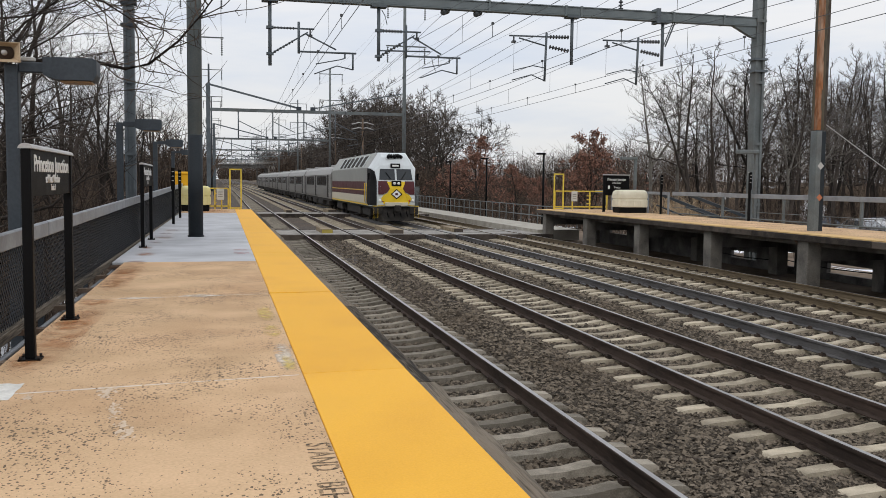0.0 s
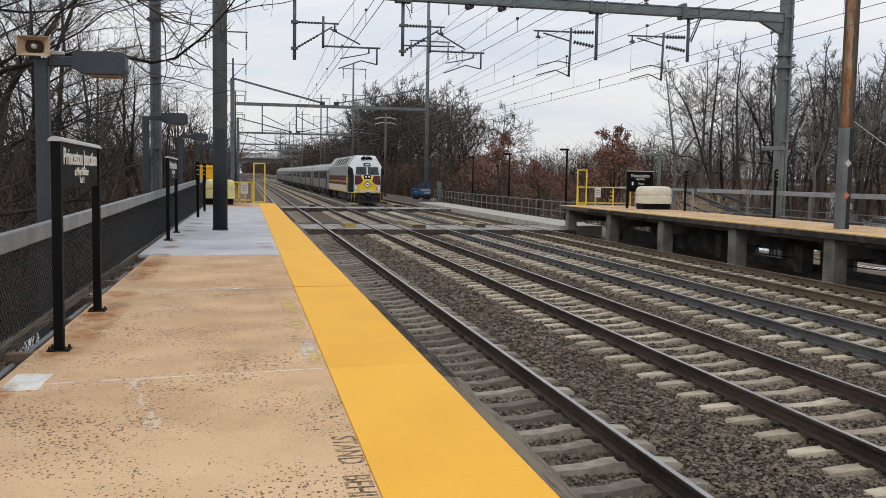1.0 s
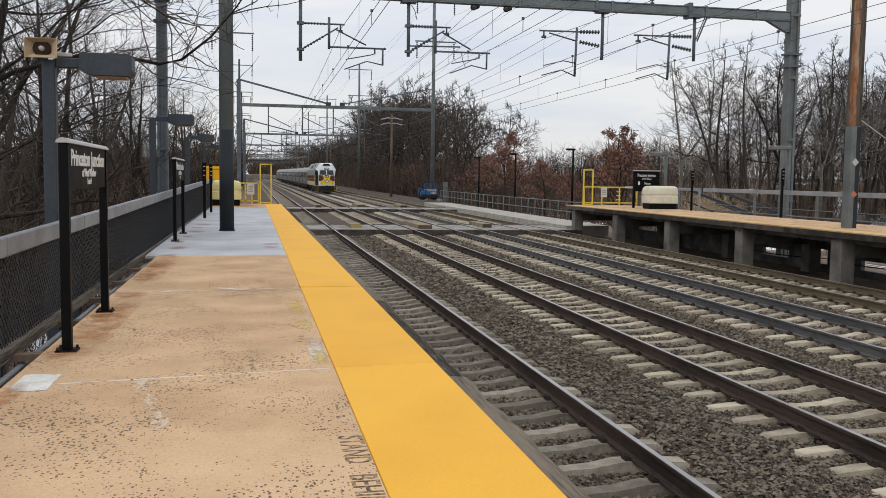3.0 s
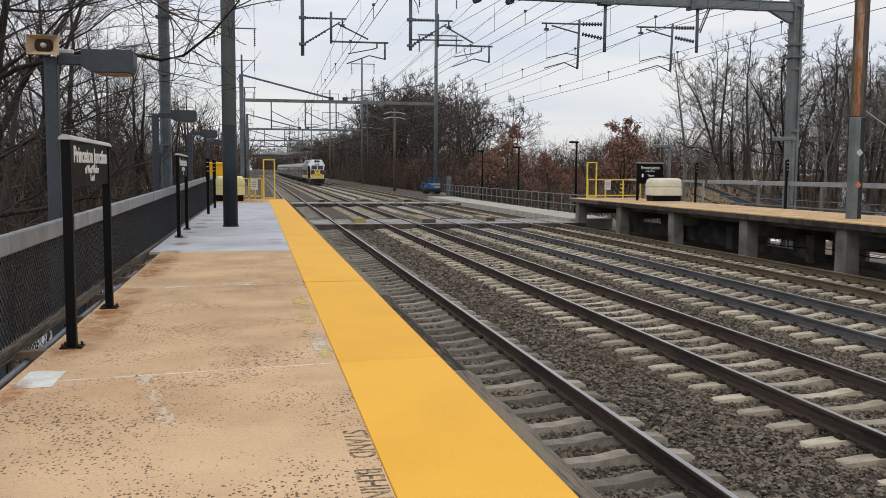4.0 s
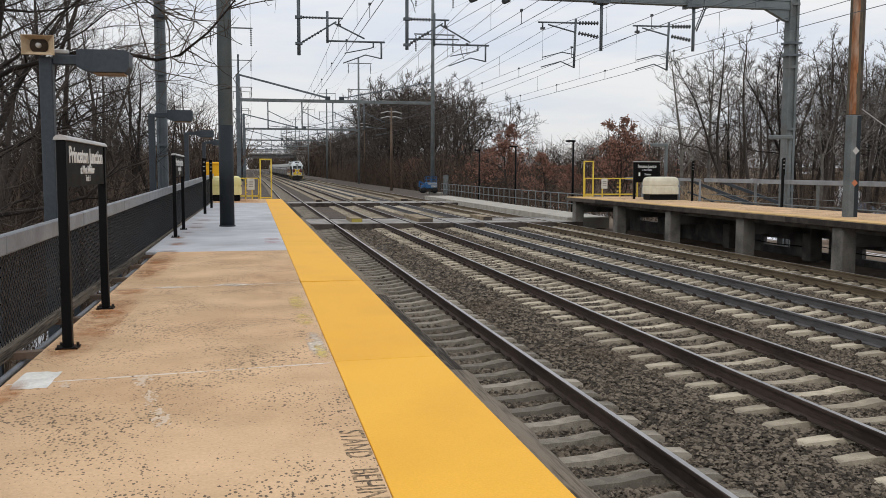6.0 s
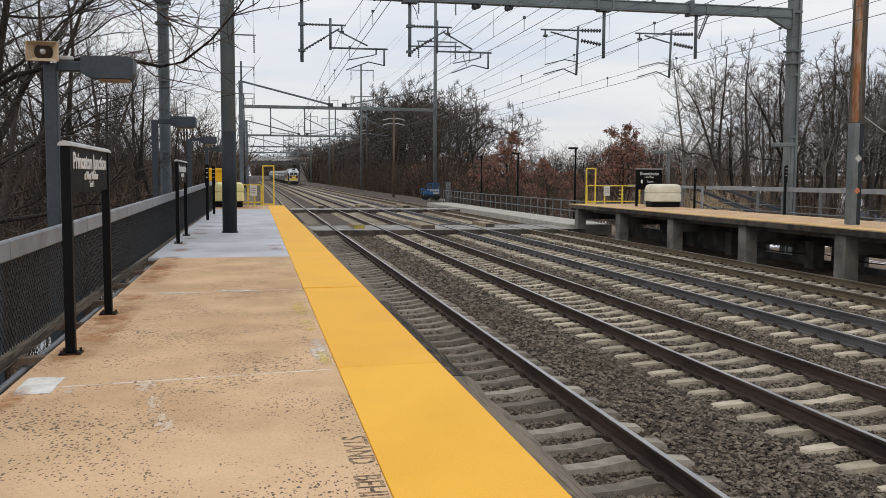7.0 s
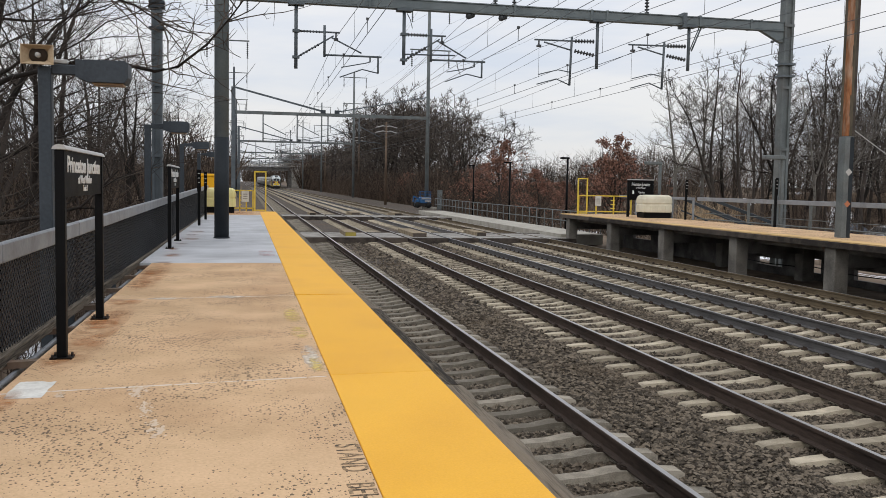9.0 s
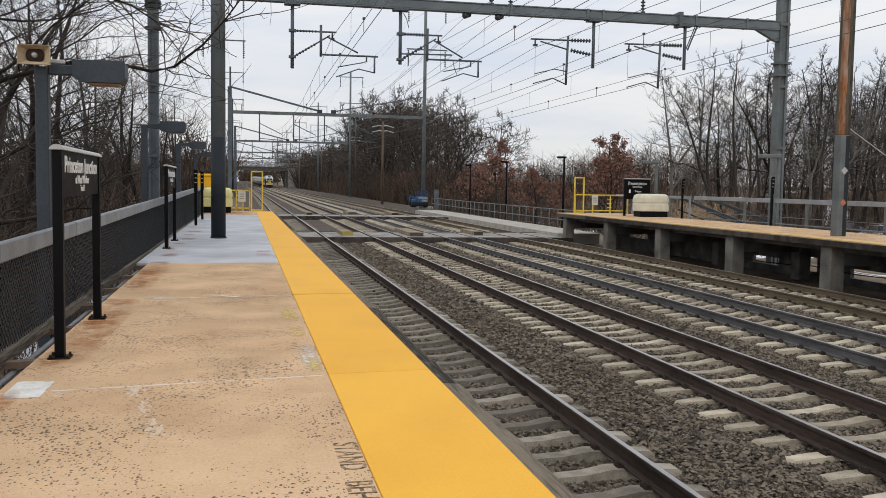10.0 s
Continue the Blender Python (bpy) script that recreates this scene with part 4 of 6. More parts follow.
# ------------------------------------------------------------------ far platform
def build_far_platform():
    fp = thing("far_platform", "raised concrete platform with a worn yellow edge on piers", "platform", kind="structure")
    ys = [-8, -2.5, 3, 8.5, 14, 19, 24.2, 29.5, 34.6, 39.6, 43.75]
    for a, b in zip(ys, ys[1:]):
        slab_mesh("edge_slab", X_FAR, X_FAR + .62, a + .006, b - .006, 1.02, P_TOP, 0, M["worn_edge"], fp, "worn yellow-tan edge slab")
        slab_mesh("slab", X_FAR + .632, 15.3, a + .006, b - .006, 1.02, P_TOP, 0, M["platform"], fp, "beige concrete slab")
        bm = B()
        box(bm, X_FAR - .1, X_FAR - .005, a + .01, b - .01, 1.02, 1.19, .01)
        part("rub_board", bm, M["timber_dark"], fp, "dark timber rub board")
        # recessed beam, its shade put into the dark colour
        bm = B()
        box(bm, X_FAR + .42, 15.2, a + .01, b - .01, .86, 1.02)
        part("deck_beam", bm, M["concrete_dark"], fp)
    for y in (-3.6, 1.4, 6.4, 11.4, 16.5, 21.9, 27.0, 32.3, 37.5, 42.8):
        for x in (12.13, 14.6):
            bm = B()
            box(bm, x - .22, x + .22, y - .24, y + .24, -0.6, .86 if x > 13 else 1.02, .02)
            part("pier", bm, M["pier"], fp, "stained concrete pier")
        # cross beam under the deck, coloured dark for the shade
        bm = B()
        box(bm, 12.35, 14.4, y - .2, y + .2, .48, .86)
        part("cross_beam", bm, M["concrete_dark"], fp, "concrete cross beam darkened for the shade there")
        bm = B()
        beam(bm, (12.1, y + .22, .70), (12.1, y + .58, 1.02), .07, .07)
        part("bracket", bm, M["rust"], fp, "rusty steel angle bracket")
    # wall behind, underside shade put into its dark colour, with openings to the ground beyond
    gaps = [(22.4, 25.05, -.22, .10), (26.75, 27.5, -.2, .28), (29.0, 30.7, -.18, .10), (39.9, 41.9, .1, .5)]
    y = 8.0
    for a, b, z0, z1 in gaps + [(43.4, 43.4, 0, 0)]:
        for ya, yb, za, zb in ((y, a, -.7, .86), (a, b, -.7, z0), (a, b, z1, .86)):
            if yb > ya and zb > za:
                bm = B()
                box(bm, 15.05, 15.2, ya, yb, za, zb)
                part("back_wall", bm, M["concrete_dark"], fp, "concrete wall darkened for the shade under the platform")
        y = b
    for ya, zc in ((24.6, .0), (29.8, -.04)):
        one("cable", M["black"], fp, lambda b: tube(b, [(14.9, ya - 2.5, zc), (14.9, ya, zc - .06), (14.9, ya + 2.5, zc + .02)], .018, 5), "black cable")
    # back railing: one wide board, a pipe below
    for y in np.arange(4, 33, 4.0):
        bm = B()
        box(bm, 15.32, 15.38, y, y + 3.99, 2.06, 2.22, .01)
        part("guard_board", bm, M["rail_grey"], fp, "grey painted guard board")
        bm = B()
        box(bm, 15.38, 15.46, y - .04, y + .04, .8, 2.2)
        part("rail_post", bm, M["mid_steel"], fp)
        bm = B()
        tube(bm, [(15.35, y, 1.30), (15.35, y + 4, 1.30)], .03, 6)
        tube(bm, [(15.35, y, 1.55), (15.35, y + 4, 1.55)], .012, 4)
        part("lower_rail", bm, M["mid_steel"], fp)
    # stairs down behind the platform, with sloping rails
    for y in (33.3, 36.0):
        bm = B()
        beam(bm, (15.4, y + 1.6, 2.15), (17.4, y - 1.2, 1.0), .07, .12)
        beam(bm, (15.4, y + 1.6, 1.6), (17.4, y - 1.2, .45), .05, .06)
        part("stair_rail", bm, M["dark_steel"], fp, "dark sloping stair rail")
    for k in range(8):
        bm = B()
        box(bm, 15.35 + .28 * k, 15.63 + .28 * k, 33.4, 35.2, 1.0 - .17 * k, 1.16 - .17 * k)
        part("stair_tread", bm, M["concrete"], fp)
    for y in np.arange(36.5, 43, 2.0):
        bm = B()
        box(bm, 15.32, 15.38, y, y + 1.99, 2.08, 2.2, .01)
        box(bm, 15.38, 15.45, y - .04, y + .04, .8, 2.2)
        part("guard_board", bm, M["rail_grey"], fp, "grey painted guard board")


build_far_platform()
yellow_gate(12.45, 42.9, 2.5, 0, 1.2, 1, -1)
storage_bin(14.55, 38.6, 1.46, M["bin_cream"], "cream plastic salt bin on a black base")


def far_sign(x, y):
    sg = thing("station_sign", "black far platform name board facing along the track", "sign", pose(x, y, P_TOP), "station name signs")
    for xx in (-.02, 1.18):
        one("post", M["black"], sg, lambda b: box(b, xx - .05, xx + .05, -.05, .05, 0, 1.72, .006))
    bd = one("board", M["sign_face"], sg, lambda b: box(b, .02, 1.15, -.045, .045, .78, 1.72))
    one("cap", M["sign_cap"], sg, lambda b: box(b, -.08, 1.24, -.06, .06, 1.72, 1.76, .01))
    f = pose(.58, -.052, 1.52, 90, 0, 0)
    text_mesh("name_lettering", "Princeton Junction", .22, f, M["lettering"], bd, "white station name", .56)
    text_mesh("place_lettering", "at West Windsor", .11, pose(.58, -.052, 1.36, 90, 0, 0), M["lettering"], bd, "white smaller words", .6)
    text_mesh("town_lettering", "Trenton", .14, pose(.62, -.052, 1.15, 90, 0, 0), M["lettering"], bd, "small white words", .7)
    one("arrow_mark", M["lettering"], bd, lambda b: box(b, .16, .24, -.056, -.05, 1.08, 1.24), "white arrow bar")


far_sign(13.72, 39.6)
slim_sign(15.1, 36.6, 1.72)
slim_sign(15.25, 29.9, 1.78)


def rusty_pole(x, y):
    mp = thing("rusty_pole", "square steel pole, orange rust above and grey below", "pole", pose(x, y, P_TOP))
    lo = one("lower_shaft", M["mid_steel"], mp, lambda b: box(b, -.15, .15, -.15, .15, -.02, 2.92, .02), "grey painted lower shaft")
    one("upper_shaft", M["pole_olive"], mp, lambda b: box(b, -.147, .147, -.147, .147, 2.92, 10.5, .02), "weathered upper shaft")
    # added dark strips paint the shading on the right of the pole
    one("dark_face", M["pole_dark"], lo, lambda b: box(b, .025, .153, -.154, .151, .0, 2.9), "dark strip for the shaded right side of the lower shaft")
    one("dark_face", M["timber_dark"], mp, lambda b: box(b, .07, .150, -.151, .148, 2.93, 10.4), "dark strip for the shaded right side of the upper shaft")
    for z0, z1, w in ((2.93, 3.5, .125), (3.5, 4.1, .10), (4.1, 4.9, .135), (4.9, 5.5, .115), (5.5, 6.6, .13), (6.6, 9.0, .12)):
        one("rust_patch", M["rust_patch"], mp, lambda b: box(b, -.151, -.151 + w, -.151, .0, z0, z1), "flaking orange rust")
    one("guy_wire", M["sign_cap"], mp, lambda b: beam(b, (.1, 0, 3.2), (9.2, 0, -2.3), .02), "pale guy wire")
    for z, mm, w in ((1.9, M["sign_cap"], .11), (.98, M["orange_mark"], .10)):
        one("diamond_marker", mm, lo, lambda b: loft(b, [[(.02, yy, z - w), (.02 + w, yy, z), (.02, yy, z + w), (.02 - w, yy, z)] for yy in (-.158, -.152)]), "small diamond marker plate")


rusty_pole(13.2, 23.2)
for yy_ in (30.1, 40.3):
    lp_ = thing("platform_lamp", "grey post with a flat box lamp", "lamp post", pose(15.6, yy_, 0), "platform lamps")
    one("post", M["mid_steel"], lp_, lambda b: box(b, -.06, .06, -.06, .06, -1, 3.85, .01))
    one("lamp_head", M["mid_steel"], lp_, lambda b: box(b, -.80, .06, -.13, .13, 3.70, 3.85, .03))


# ------------------------------------------------------------------ walkway beyond the far platform
def build_walkway():
    wk = thing("walkway", "pale concrete walkway beside the far track", "path", kind="structure")
    for y in np.arange(43.9, 79, 5):
        slab_mesh("slab", 11.95, 14.25, y, y + 4.98, -.4, .15, 0, M["concrete_pale"], wk, "pale concrete slab")
    rl = thing("walkway_railing", "grey pipe railing along the walkway", "railing", kind="structure")
    ys = list(np.arange(44.5, 92, 1.55))
    xr = lambda y: 14.35 + max(0, y - 70) * 0.03
    for z in (.62, 1.2):
        bm = B()
        tube(bm, [(xr(y), y, z) for y in ys], .032, 6)
        part("rail", bm, M["mid_steel"], rl)
    for y in ys:
        bm = B()
        tube(bm, [(xr(y), y, -.3), (xr(y), y, 1.2)], .03, 6)
        part("post", bm, M["mid_steel"], rl)
    for x, y in ((14.6, 50.5), (14.6, 62.5), (14.9, 74.5)):
        lp = thing("path_lamp", "slim black pole with a small lamp head", "lamp post", pose(x, y, 0), "walkway lamps")
        one("pole", M["black"], lp, lambda b: tube(b, [(0, 0, -.5), (0, 0, 4.25)], [.085, .06], 8))
        one("lamp_head", M["black"], lp, lambda b: box(b, -.45, .12, -.1, .1, 4.2, 4.32, .03))


build_walkway()


# ------------------------------------------------------------------ catenary
def insulator(bm, a, b, r=.055, n=6):
    a, b = Vector(a), Vector(b)
    pts, rad = [], []
    for k in range(n):
        for f, rr in ((0.1, .35), (.35, 1), (.6, 1), (.75, .35)):
            pts.append(a.lerp(b, (k + f) / n))
            rad.append(r * rr)
    tube(bm, pts, rad, 8)


def cantilever(parent, xm, low, up=0.0, tie=False):
    """Drop tube with registration arms out over the track; low is the foot of the tube, up lifts the top arm."""
    c = one("drop_tube", M["grey_steel"], parent, lambda b: (tube(b, [(xm, 0, 8.64), (xm, 0, low)], .06, 10), box(b, xm - .27, xm + .27, -.2, .2, 8.56, 8.64), box(b, xm - .12, xm + .12, -.1, .1, 6.78 + up, 6.86 + up), box(b, xm - .12, xm + .12, -.1, .1, 7.66 + up, 7.75 + up)), "grey steel drop tube")
    g = M["grey_steel"]
    one("top_arm", g, c, lambda b: tube(b, [(xm, 0, 7.705 + up), (xm + 1.5, 0, 7.715 + up)], .032, 6))
    one("top_insulator", M["insulator"], c, lambda b: insulator(b, (xm + .12, 0, 7.706 + up), (xm + .85, 0, 7.708 + up), .065 if tie else .045, 7), "ribbed insulator")
    one("brace", g, c, lambda b: tube(b, [(xm, 0, 6.80 + up), (xm + 1.28, 0, 7.60 + up)], .028, 6))
    one("brace_insulator", M["insulator"], c, lambda b: insulator(b, (xm + .12, 0, 6.87 + up), (xm + .80, 0, 7.295 + up), .06 if tie else .045, 7), "ribbed insulator")
    one("hanger", g, c, lambda b: tube(b, [(xm + .97, 0, 7.94 + up), (xm + .97, 0, 6.87)], .045, 8))
    one("slope_tube", g, c, lambda b: tube(b, [(xm + 1.18, 0, 7.55 + up), (xm + 2.25, 0, 7.05)], .028, 6))
    one("wire_clamp", M["insulator"], c, lambda b: (tube(b, [(xm + 1.36, 0, 7.70 + up), (xm + 1.36, 0, 7.52 + up)], .03, 6), box(b, xm + 1.29, xm + 1.43, -.08, .08, 7.45 + up, 7.52 + up)), "dark wire clamp")
    one("lower_tube", g, c, lambda b: tube(b, [(xm + .96, 0, 6.94), (xm + 2.95, 0, 6.95)], .035, 6))
    one("drop_arm", g, c, lambda b: tube(b, [(xm + 2.83, 0, 6.95), (xm + 2.83, 0, 6.38)], .032, 6))
    one("drop_arm", g, c, lambda b: tube(b, [(xm + 2.55, 0, 6.95), (xm + 2.55, 0, 6.76)], .028, 6))
    one("steady_arm", g, c, lambda b: tube(b, [(xm + 2.83, 0, 6.39), (xm + 2.28, 0, 6.50), (xm + 1.5, 0, 6.20)], .022, 6))
    one("steady_arm", g, c, lambda b: tube(b, [(xm + 2.55, 0, 6.77), (xm + 2.4, 0, 6.72), (xm + 1.55, 0, 6.54)], .020, 6))
    if tie:
        one("tie_tube", g, c, lambda b: tube(b, [(xm, 0, 7.09), (xm + 1.85, 0, 7.13)], .028, 6))
        one("jumper", M["wire"], c, lambda b: tube(b, [(xm + .1, 0, 8.5), (xm + .22, 0, 8.3), (xm + .3, 0, 8.0)], .014, 4), "hanging jumper cable")
        one("jumper", M["wire"], c, lambda b: tube(b, [(xm + 1.9, 0, 6.95), (xm + 1.95, 0, 6.7), (xm + 2.05, 0, 6.45)], .012, 4), "hanging jumper cable")


def cantilever_in(parent, xm, low, stay=False):
    """The mirrored kind: insulators next to the drop tube, a long hanger towards the wire."""
    g = M["grey_steel"]
    c = one("drop_tube", g, parent, lambda b: (tube(b, [(xm, 0, 8.65), (xm, 0, low)], .06, 10), box(b, xm - .25, xm + .25, -.2, .2, 8.57, 8.65)), "grey steel drop tube")
    h = xm - 0.98
    one("top_insulator", M["insulator"], c, lambda b: insulator(b, (xm - .1, 0, 7.88), (h + .1, 0, 7.86), .075, 7), "ribbed insulator")
    one("lower_insulator", M["insulator"], c, lambda b: insulator(b, (xm - .1, 0, 7.38), (h + .08, 0, 7.51), .075, 7), "ribbed insulator")
    one("hanger", g, c, lambda b: tube(b, [(h, 0, 8.0), (h - .05, 0, 6.25)], .045, 8))
    one("top_tube", g, c, lambda b: tube(b, [(h + .2, 0, 7.86), (h - 1.42, 0, 7.84)], .032, 6))
    one("slope_tube", g, c, lambda b: tube(b, [(h, 0, 7.52), (h - 1.05, 0, 7.77)], .028, 6))
    one("wire_clamp", M["insulator"], c, lambda b: (tube(b, [(h - 1.25, 0, 7.83), (h - 1.25, 0, 7.66)], .03, 6), box(b, h - 1.32, h - 1.18, -.08, .08, 7.59, 7.66)), "dark wire clamp")
    one("steady_arm", g, c, lambda b: tube(b, [(h - .05, 0, 6.27), (h - .56, 0, 6.47), (h - 1.3, 0, 6.25)], .022, 6))
    one("steady_arm", g, c, lambda b: tube(b, [(h - .03, 0, 6.73), (h - .5, 0, 6.80), (h - 1.25, 0, 6.60)], .020, 6))
    if stay:
        one("stay", g, c, lambda b: (tube(b, [(xm + .5, 0, 8.64), (xm + .12, 0, 7.72)], .03, 6), tube(b, [(xm + .42, 0, 8.64), (xm + .06, 0, 7.76)], .02, 6), box(b, xm - .35, xm - .2, -.24, .24, 8.54, 9.08)), "slanting stay with a clamp")


def column(parent, x, w, z0, h, pre=""):
    """A riveted steel mast: two channels and lacing."""
    def f(b):
        for s in (-1, 1):
            box(b, x + s * w * .38 - w * .12, x + s * w * .38 + w * .12, -w * .5, w * .5, z0, h)
        box(b, x - w * .3, x + w * .3, -w * .3, w * .3, z0, h)
        z = z0 + .6
        while z < min(h, 14):
            box(b, x - w * .54, x + w * .54, -w * .54, w * .54, z, z + .10)
            z += 2.35
    return one("mast", M["mid_steel"], parent, f, "tall weathered steel mast")


def build_gantry():
    g = thing("catenary_gantry", "grey steel gantry over the tracks with wire supports", "gantry", pose(0, 31.6, 0), "catenary gantries")
    def bm_(b):
        box(b, -6.7, 16.4, -.13, .13, 8.67, 8.94, .012)
        box(b, -6.7, 16.4, -.16, .16, 8.63, 8.665)
        box(b, -6.7, 16.4, -.16, .16, 8.945, 8.98)
    one("beam", M["column_grey"], g, bm_)
    for x in (-5.0, 0.4, 5.6, 8.5, 9.1, 12.1, 12.8, 14.9):
        one("splice_plate", M["column_grey"], g, lambda b: box(b, x - .04, x + .04, -.175, .175, 8.62, 9.0))
    column(g, 16.48, .38, -1.2, 16)
    column(g, -6.65, .33, -2.0, 16).data.materials[0] = M["grey_steel"]
    for z in (7.5, 8.2, 8.35):
        one("band", M["dark_steel"], g, lambda b: box(b, -6.9, -6.4, -.22, .22, z, z + .08))
    one("knee_brace", M["column_grey"], g, lambda b: loft(b, [[(15.3, yy, 8.64), (16.3, yy, 8.64), (16.3, yy, 8.22), (16.15, yy, 8.22)] for yy in (-.1, .1)]))
    for z in (6.9, 7.35):
        one("band", M["grey_steel"], g, lambda b: box(b, 16.2, 16.76, -.26, .26, z, z + .08))
    cantilever(g, -2.11, 6.43)
    cantilever(g, 1.62, 6.72, .07, True)
    cantilever_in(g, 8.79, 6.89)
    cantilever_in(g, 12.42, 6.98, True)
    for x in (4.0, 5.2):
        one("wire_insulator", M["insulator"], g, lambda b: insulator(b, (x - .12, -.1, 8.5), (x + .14, .2, 8.63), .11, 4), "dark strain insulator")
    for x, h in ((10.7, .6), (4.9, .5), (5.6, .5)):
        one("insulator_stack", M["insulator"], g, lambda b: insulator(b, (x, 0, 8.97), (x, 0, 8.97 + h), .09, 5))


def build_portal(y, k):
    g = thing("catenary_gantry", "tall steel masts joined by a gantry beam far along the line", "gantry", pose(bend(y)[0], y, bend(y)[1]), "catenary gantries")
    top = 24.5
    one("mast", M["dark_steel"], g, lambda b: (tube(b, [(-6.3, 0, -.9), (-6.3, 0, top)], [.26, .17], 10)), "tall dark steel mast")
    one("side_column", M["grey_steel"], g, lambda b: (box(b, -5.65, -5.2, -.3, .3, -.6, 13.2, .02)), "thick dark grey column")
    one("mast", M["mid_steel"], g, lambda b: (tube(b, [(16.85, 0, -.6), (16.85, 0, top)], [.25, .17], 10)), "tall steel mast")
    one("beam", M["mid_steel"], g, lambda b: (box(b, -5.6, 16.85, -.15, .15, 10.2, 10.55)))
    one("brace_strut", M["grey_steel"], g, lambda b: (beam(b, (-5.5, 0, 13.2), (4.6, 0, 10.75), .16, .2), beam(b, (16.7, 0, 12.8), (6.2, 0, 10.75), .1, .12)))
    for x in (4.6, 6.2):
        one("saddle", M["dark_steel"], g, lambda b: box(b, x - .28, x + .28, -.18, .18, 10.55, 10.92))
    for x in TRACK_X:
        one("drop_tube", M["grey_steel"], g, lambda b: (tube(b, [(x - 1.4, 0, 10.2), (x - 1.4, 0, 7.2)], .07, 6), tube(b, [(x - 1.4, 0, 9.2), (x + 1.1, 0, 8.0)], .05, 6), tube(b, [(x - 1.4, 0, 7.5), (x + 1.2, 0, 7.3), (x + 1.2, 0, 6.8), (x, 0, 6.6)], .04, 6)))
    for xm in (-6.3, 16.85):
        for z in (23.4, 18.3):
            one("cross_arm", M["mid_steel"], g, lambda b: beam(b, (xm - 2.2, 0, z), (xm + 2.6, 0, z), .12, .14))
            for dx in (-2.0, 2.4):
                one("insulator_string", M["insulator"], g, lambda b: insulator(b, (xm + dx, 0, z - .1), (xm + dx, 0, z - 2.0), .11, 8), "hanging insulator string")


build_gantry()
PORTALS = (105, 180, 254, 328, 402, 476)
for k_, y_ in enumerate(PORTALS):
    build_portal(y_, k_)


def wire_run(name, pts, r, parent):
    """A thin three-sided wire."""
    n = len(pts)
    verts, faces = [], []
    for p in pts:
        p = (p[0] + bend(p[1])[0], p[1], p[2] + bend(p[1])[1])
        for k in range(3):
            a = 2.1 * k
            verts.append((p[0] + r * math.cos(a), p[1], p[2] + r * math.sin(a)))
    for i in range(n - 1):
        for k in range(3):
            a, b = i * 3 + k, i * 3 + (k + 1) % 3
            faces.append((a, b, b + 3, a + 3))
    return raw(name, verts, faces, M["wire"], parent)


def build_wires():
    sup = (-43.0, 31.6, 105, 180, 254, 328, 402)
    for i, x in enumerate(TRACK_X):
        ct = thing("overhead_wire", "contact and carrier wires over one track", "wire", kind="structure", group="overhead wires")
        carry, contact = [], []
        for a, b in zip(sup, sup[1:]):
            za = 7.55 if a < 40 else 8.4
            zb = 7.55 if b < 40 else 8.4
            for k in range(12):
                t = k / 12
                y = a + (b - a) * t
                st = 0.2 * math.sin((y - 31.6) * .042)
                contact.append((x + st, y, 6.2))
                carry.append((x + st, y, za + (zb - za) * t - 4 * .85 * t * (1 - t)))
        wire_run("contact_wire", contact, .010, ct)
        wire_run("aux_wire", [(a, b, c + .32) for a, b, c in contact], .009, ct)
        wire_run("carrier_wire", carry, .010, ct)
        bm = B()
        for (xa, ya, zc), (_, _, zk) in zip(contact, carry):
            if 10 < ya < 104:
                beam(bm, (xa, ya, zc + .3), (xa, ya, zk), .008)
                beam(bm, (xa, ya + 3, zc), (xa, ya + 3, zc + .34), .014)
                box(bm, xa - .03, xa + .03, ya + 2.97, ya + 3.03, zc + .30, zc + .36)
        part("dropper", bm, M["wire"], ct)
    fd = thing("feeder_wires", "high transmission wires along both rows of masts", "wire", kind="structure")
    sup = (-43.0, 31.6, 105, 180, 254, 328, 402)
    for xm in (-6.3, 16.85):
        for dx, z in ((-2, 21.4), (2.4, 21.4), (-2, 16.3), (2.4, 16.3), (0, 24.6)):
            pts = []
            for a, b in zip(sup, sup[1:]):
                for k in range(10):
                    t = k / 10
                    pts.append((xm + dx, a + (b - a) * t, z - 4 * 1.5 * t * (1 - t)))
            wire_run("feeder", pts, .011, fd)
    for x, z in ((4.0, 8.55), (5.2, 8.55), (10.7, 9.6)):
        pts = []
        for a, b in zip(sup, sup[1:]):
            for k in range(10):
                t = k / 10
                pts.append((x, a + (b - a) * t, z - 4 * .9 * t * (1 - t)))
        wire_run("return_wire", pts, .010, fd)


build_wires()


def utility_pole(x, y, h, arms=True):
    up_ = thing("utility_pole", "brown wooden pole with pale cross arms", "pole", pose(x, y, -.4), "wooden poles")
    one("pole", M["pole_wood"], up_, lambda b: tube(b, [(0, 0, -.2), (0, 0, h)], [.2, .13], 8))
    if arms:
        for z in (h - .5, h - 1.2):
            one("cross_arm", M["sign_cap"], up_, lambda b: tube(b, [(-1.5, 0, z - .25), (-.5, 0, z), (0, 0, z - .1), (.5, 0, z), (1.5, 0, z - .25)], .07, 5), "pale cross arm")


utility_pole(14.7, 124, 11.5)
utility_pole(20.5, 205, 14)
utility_pole(20.5, 300, 15)
utility_pole(22, 385, 14)


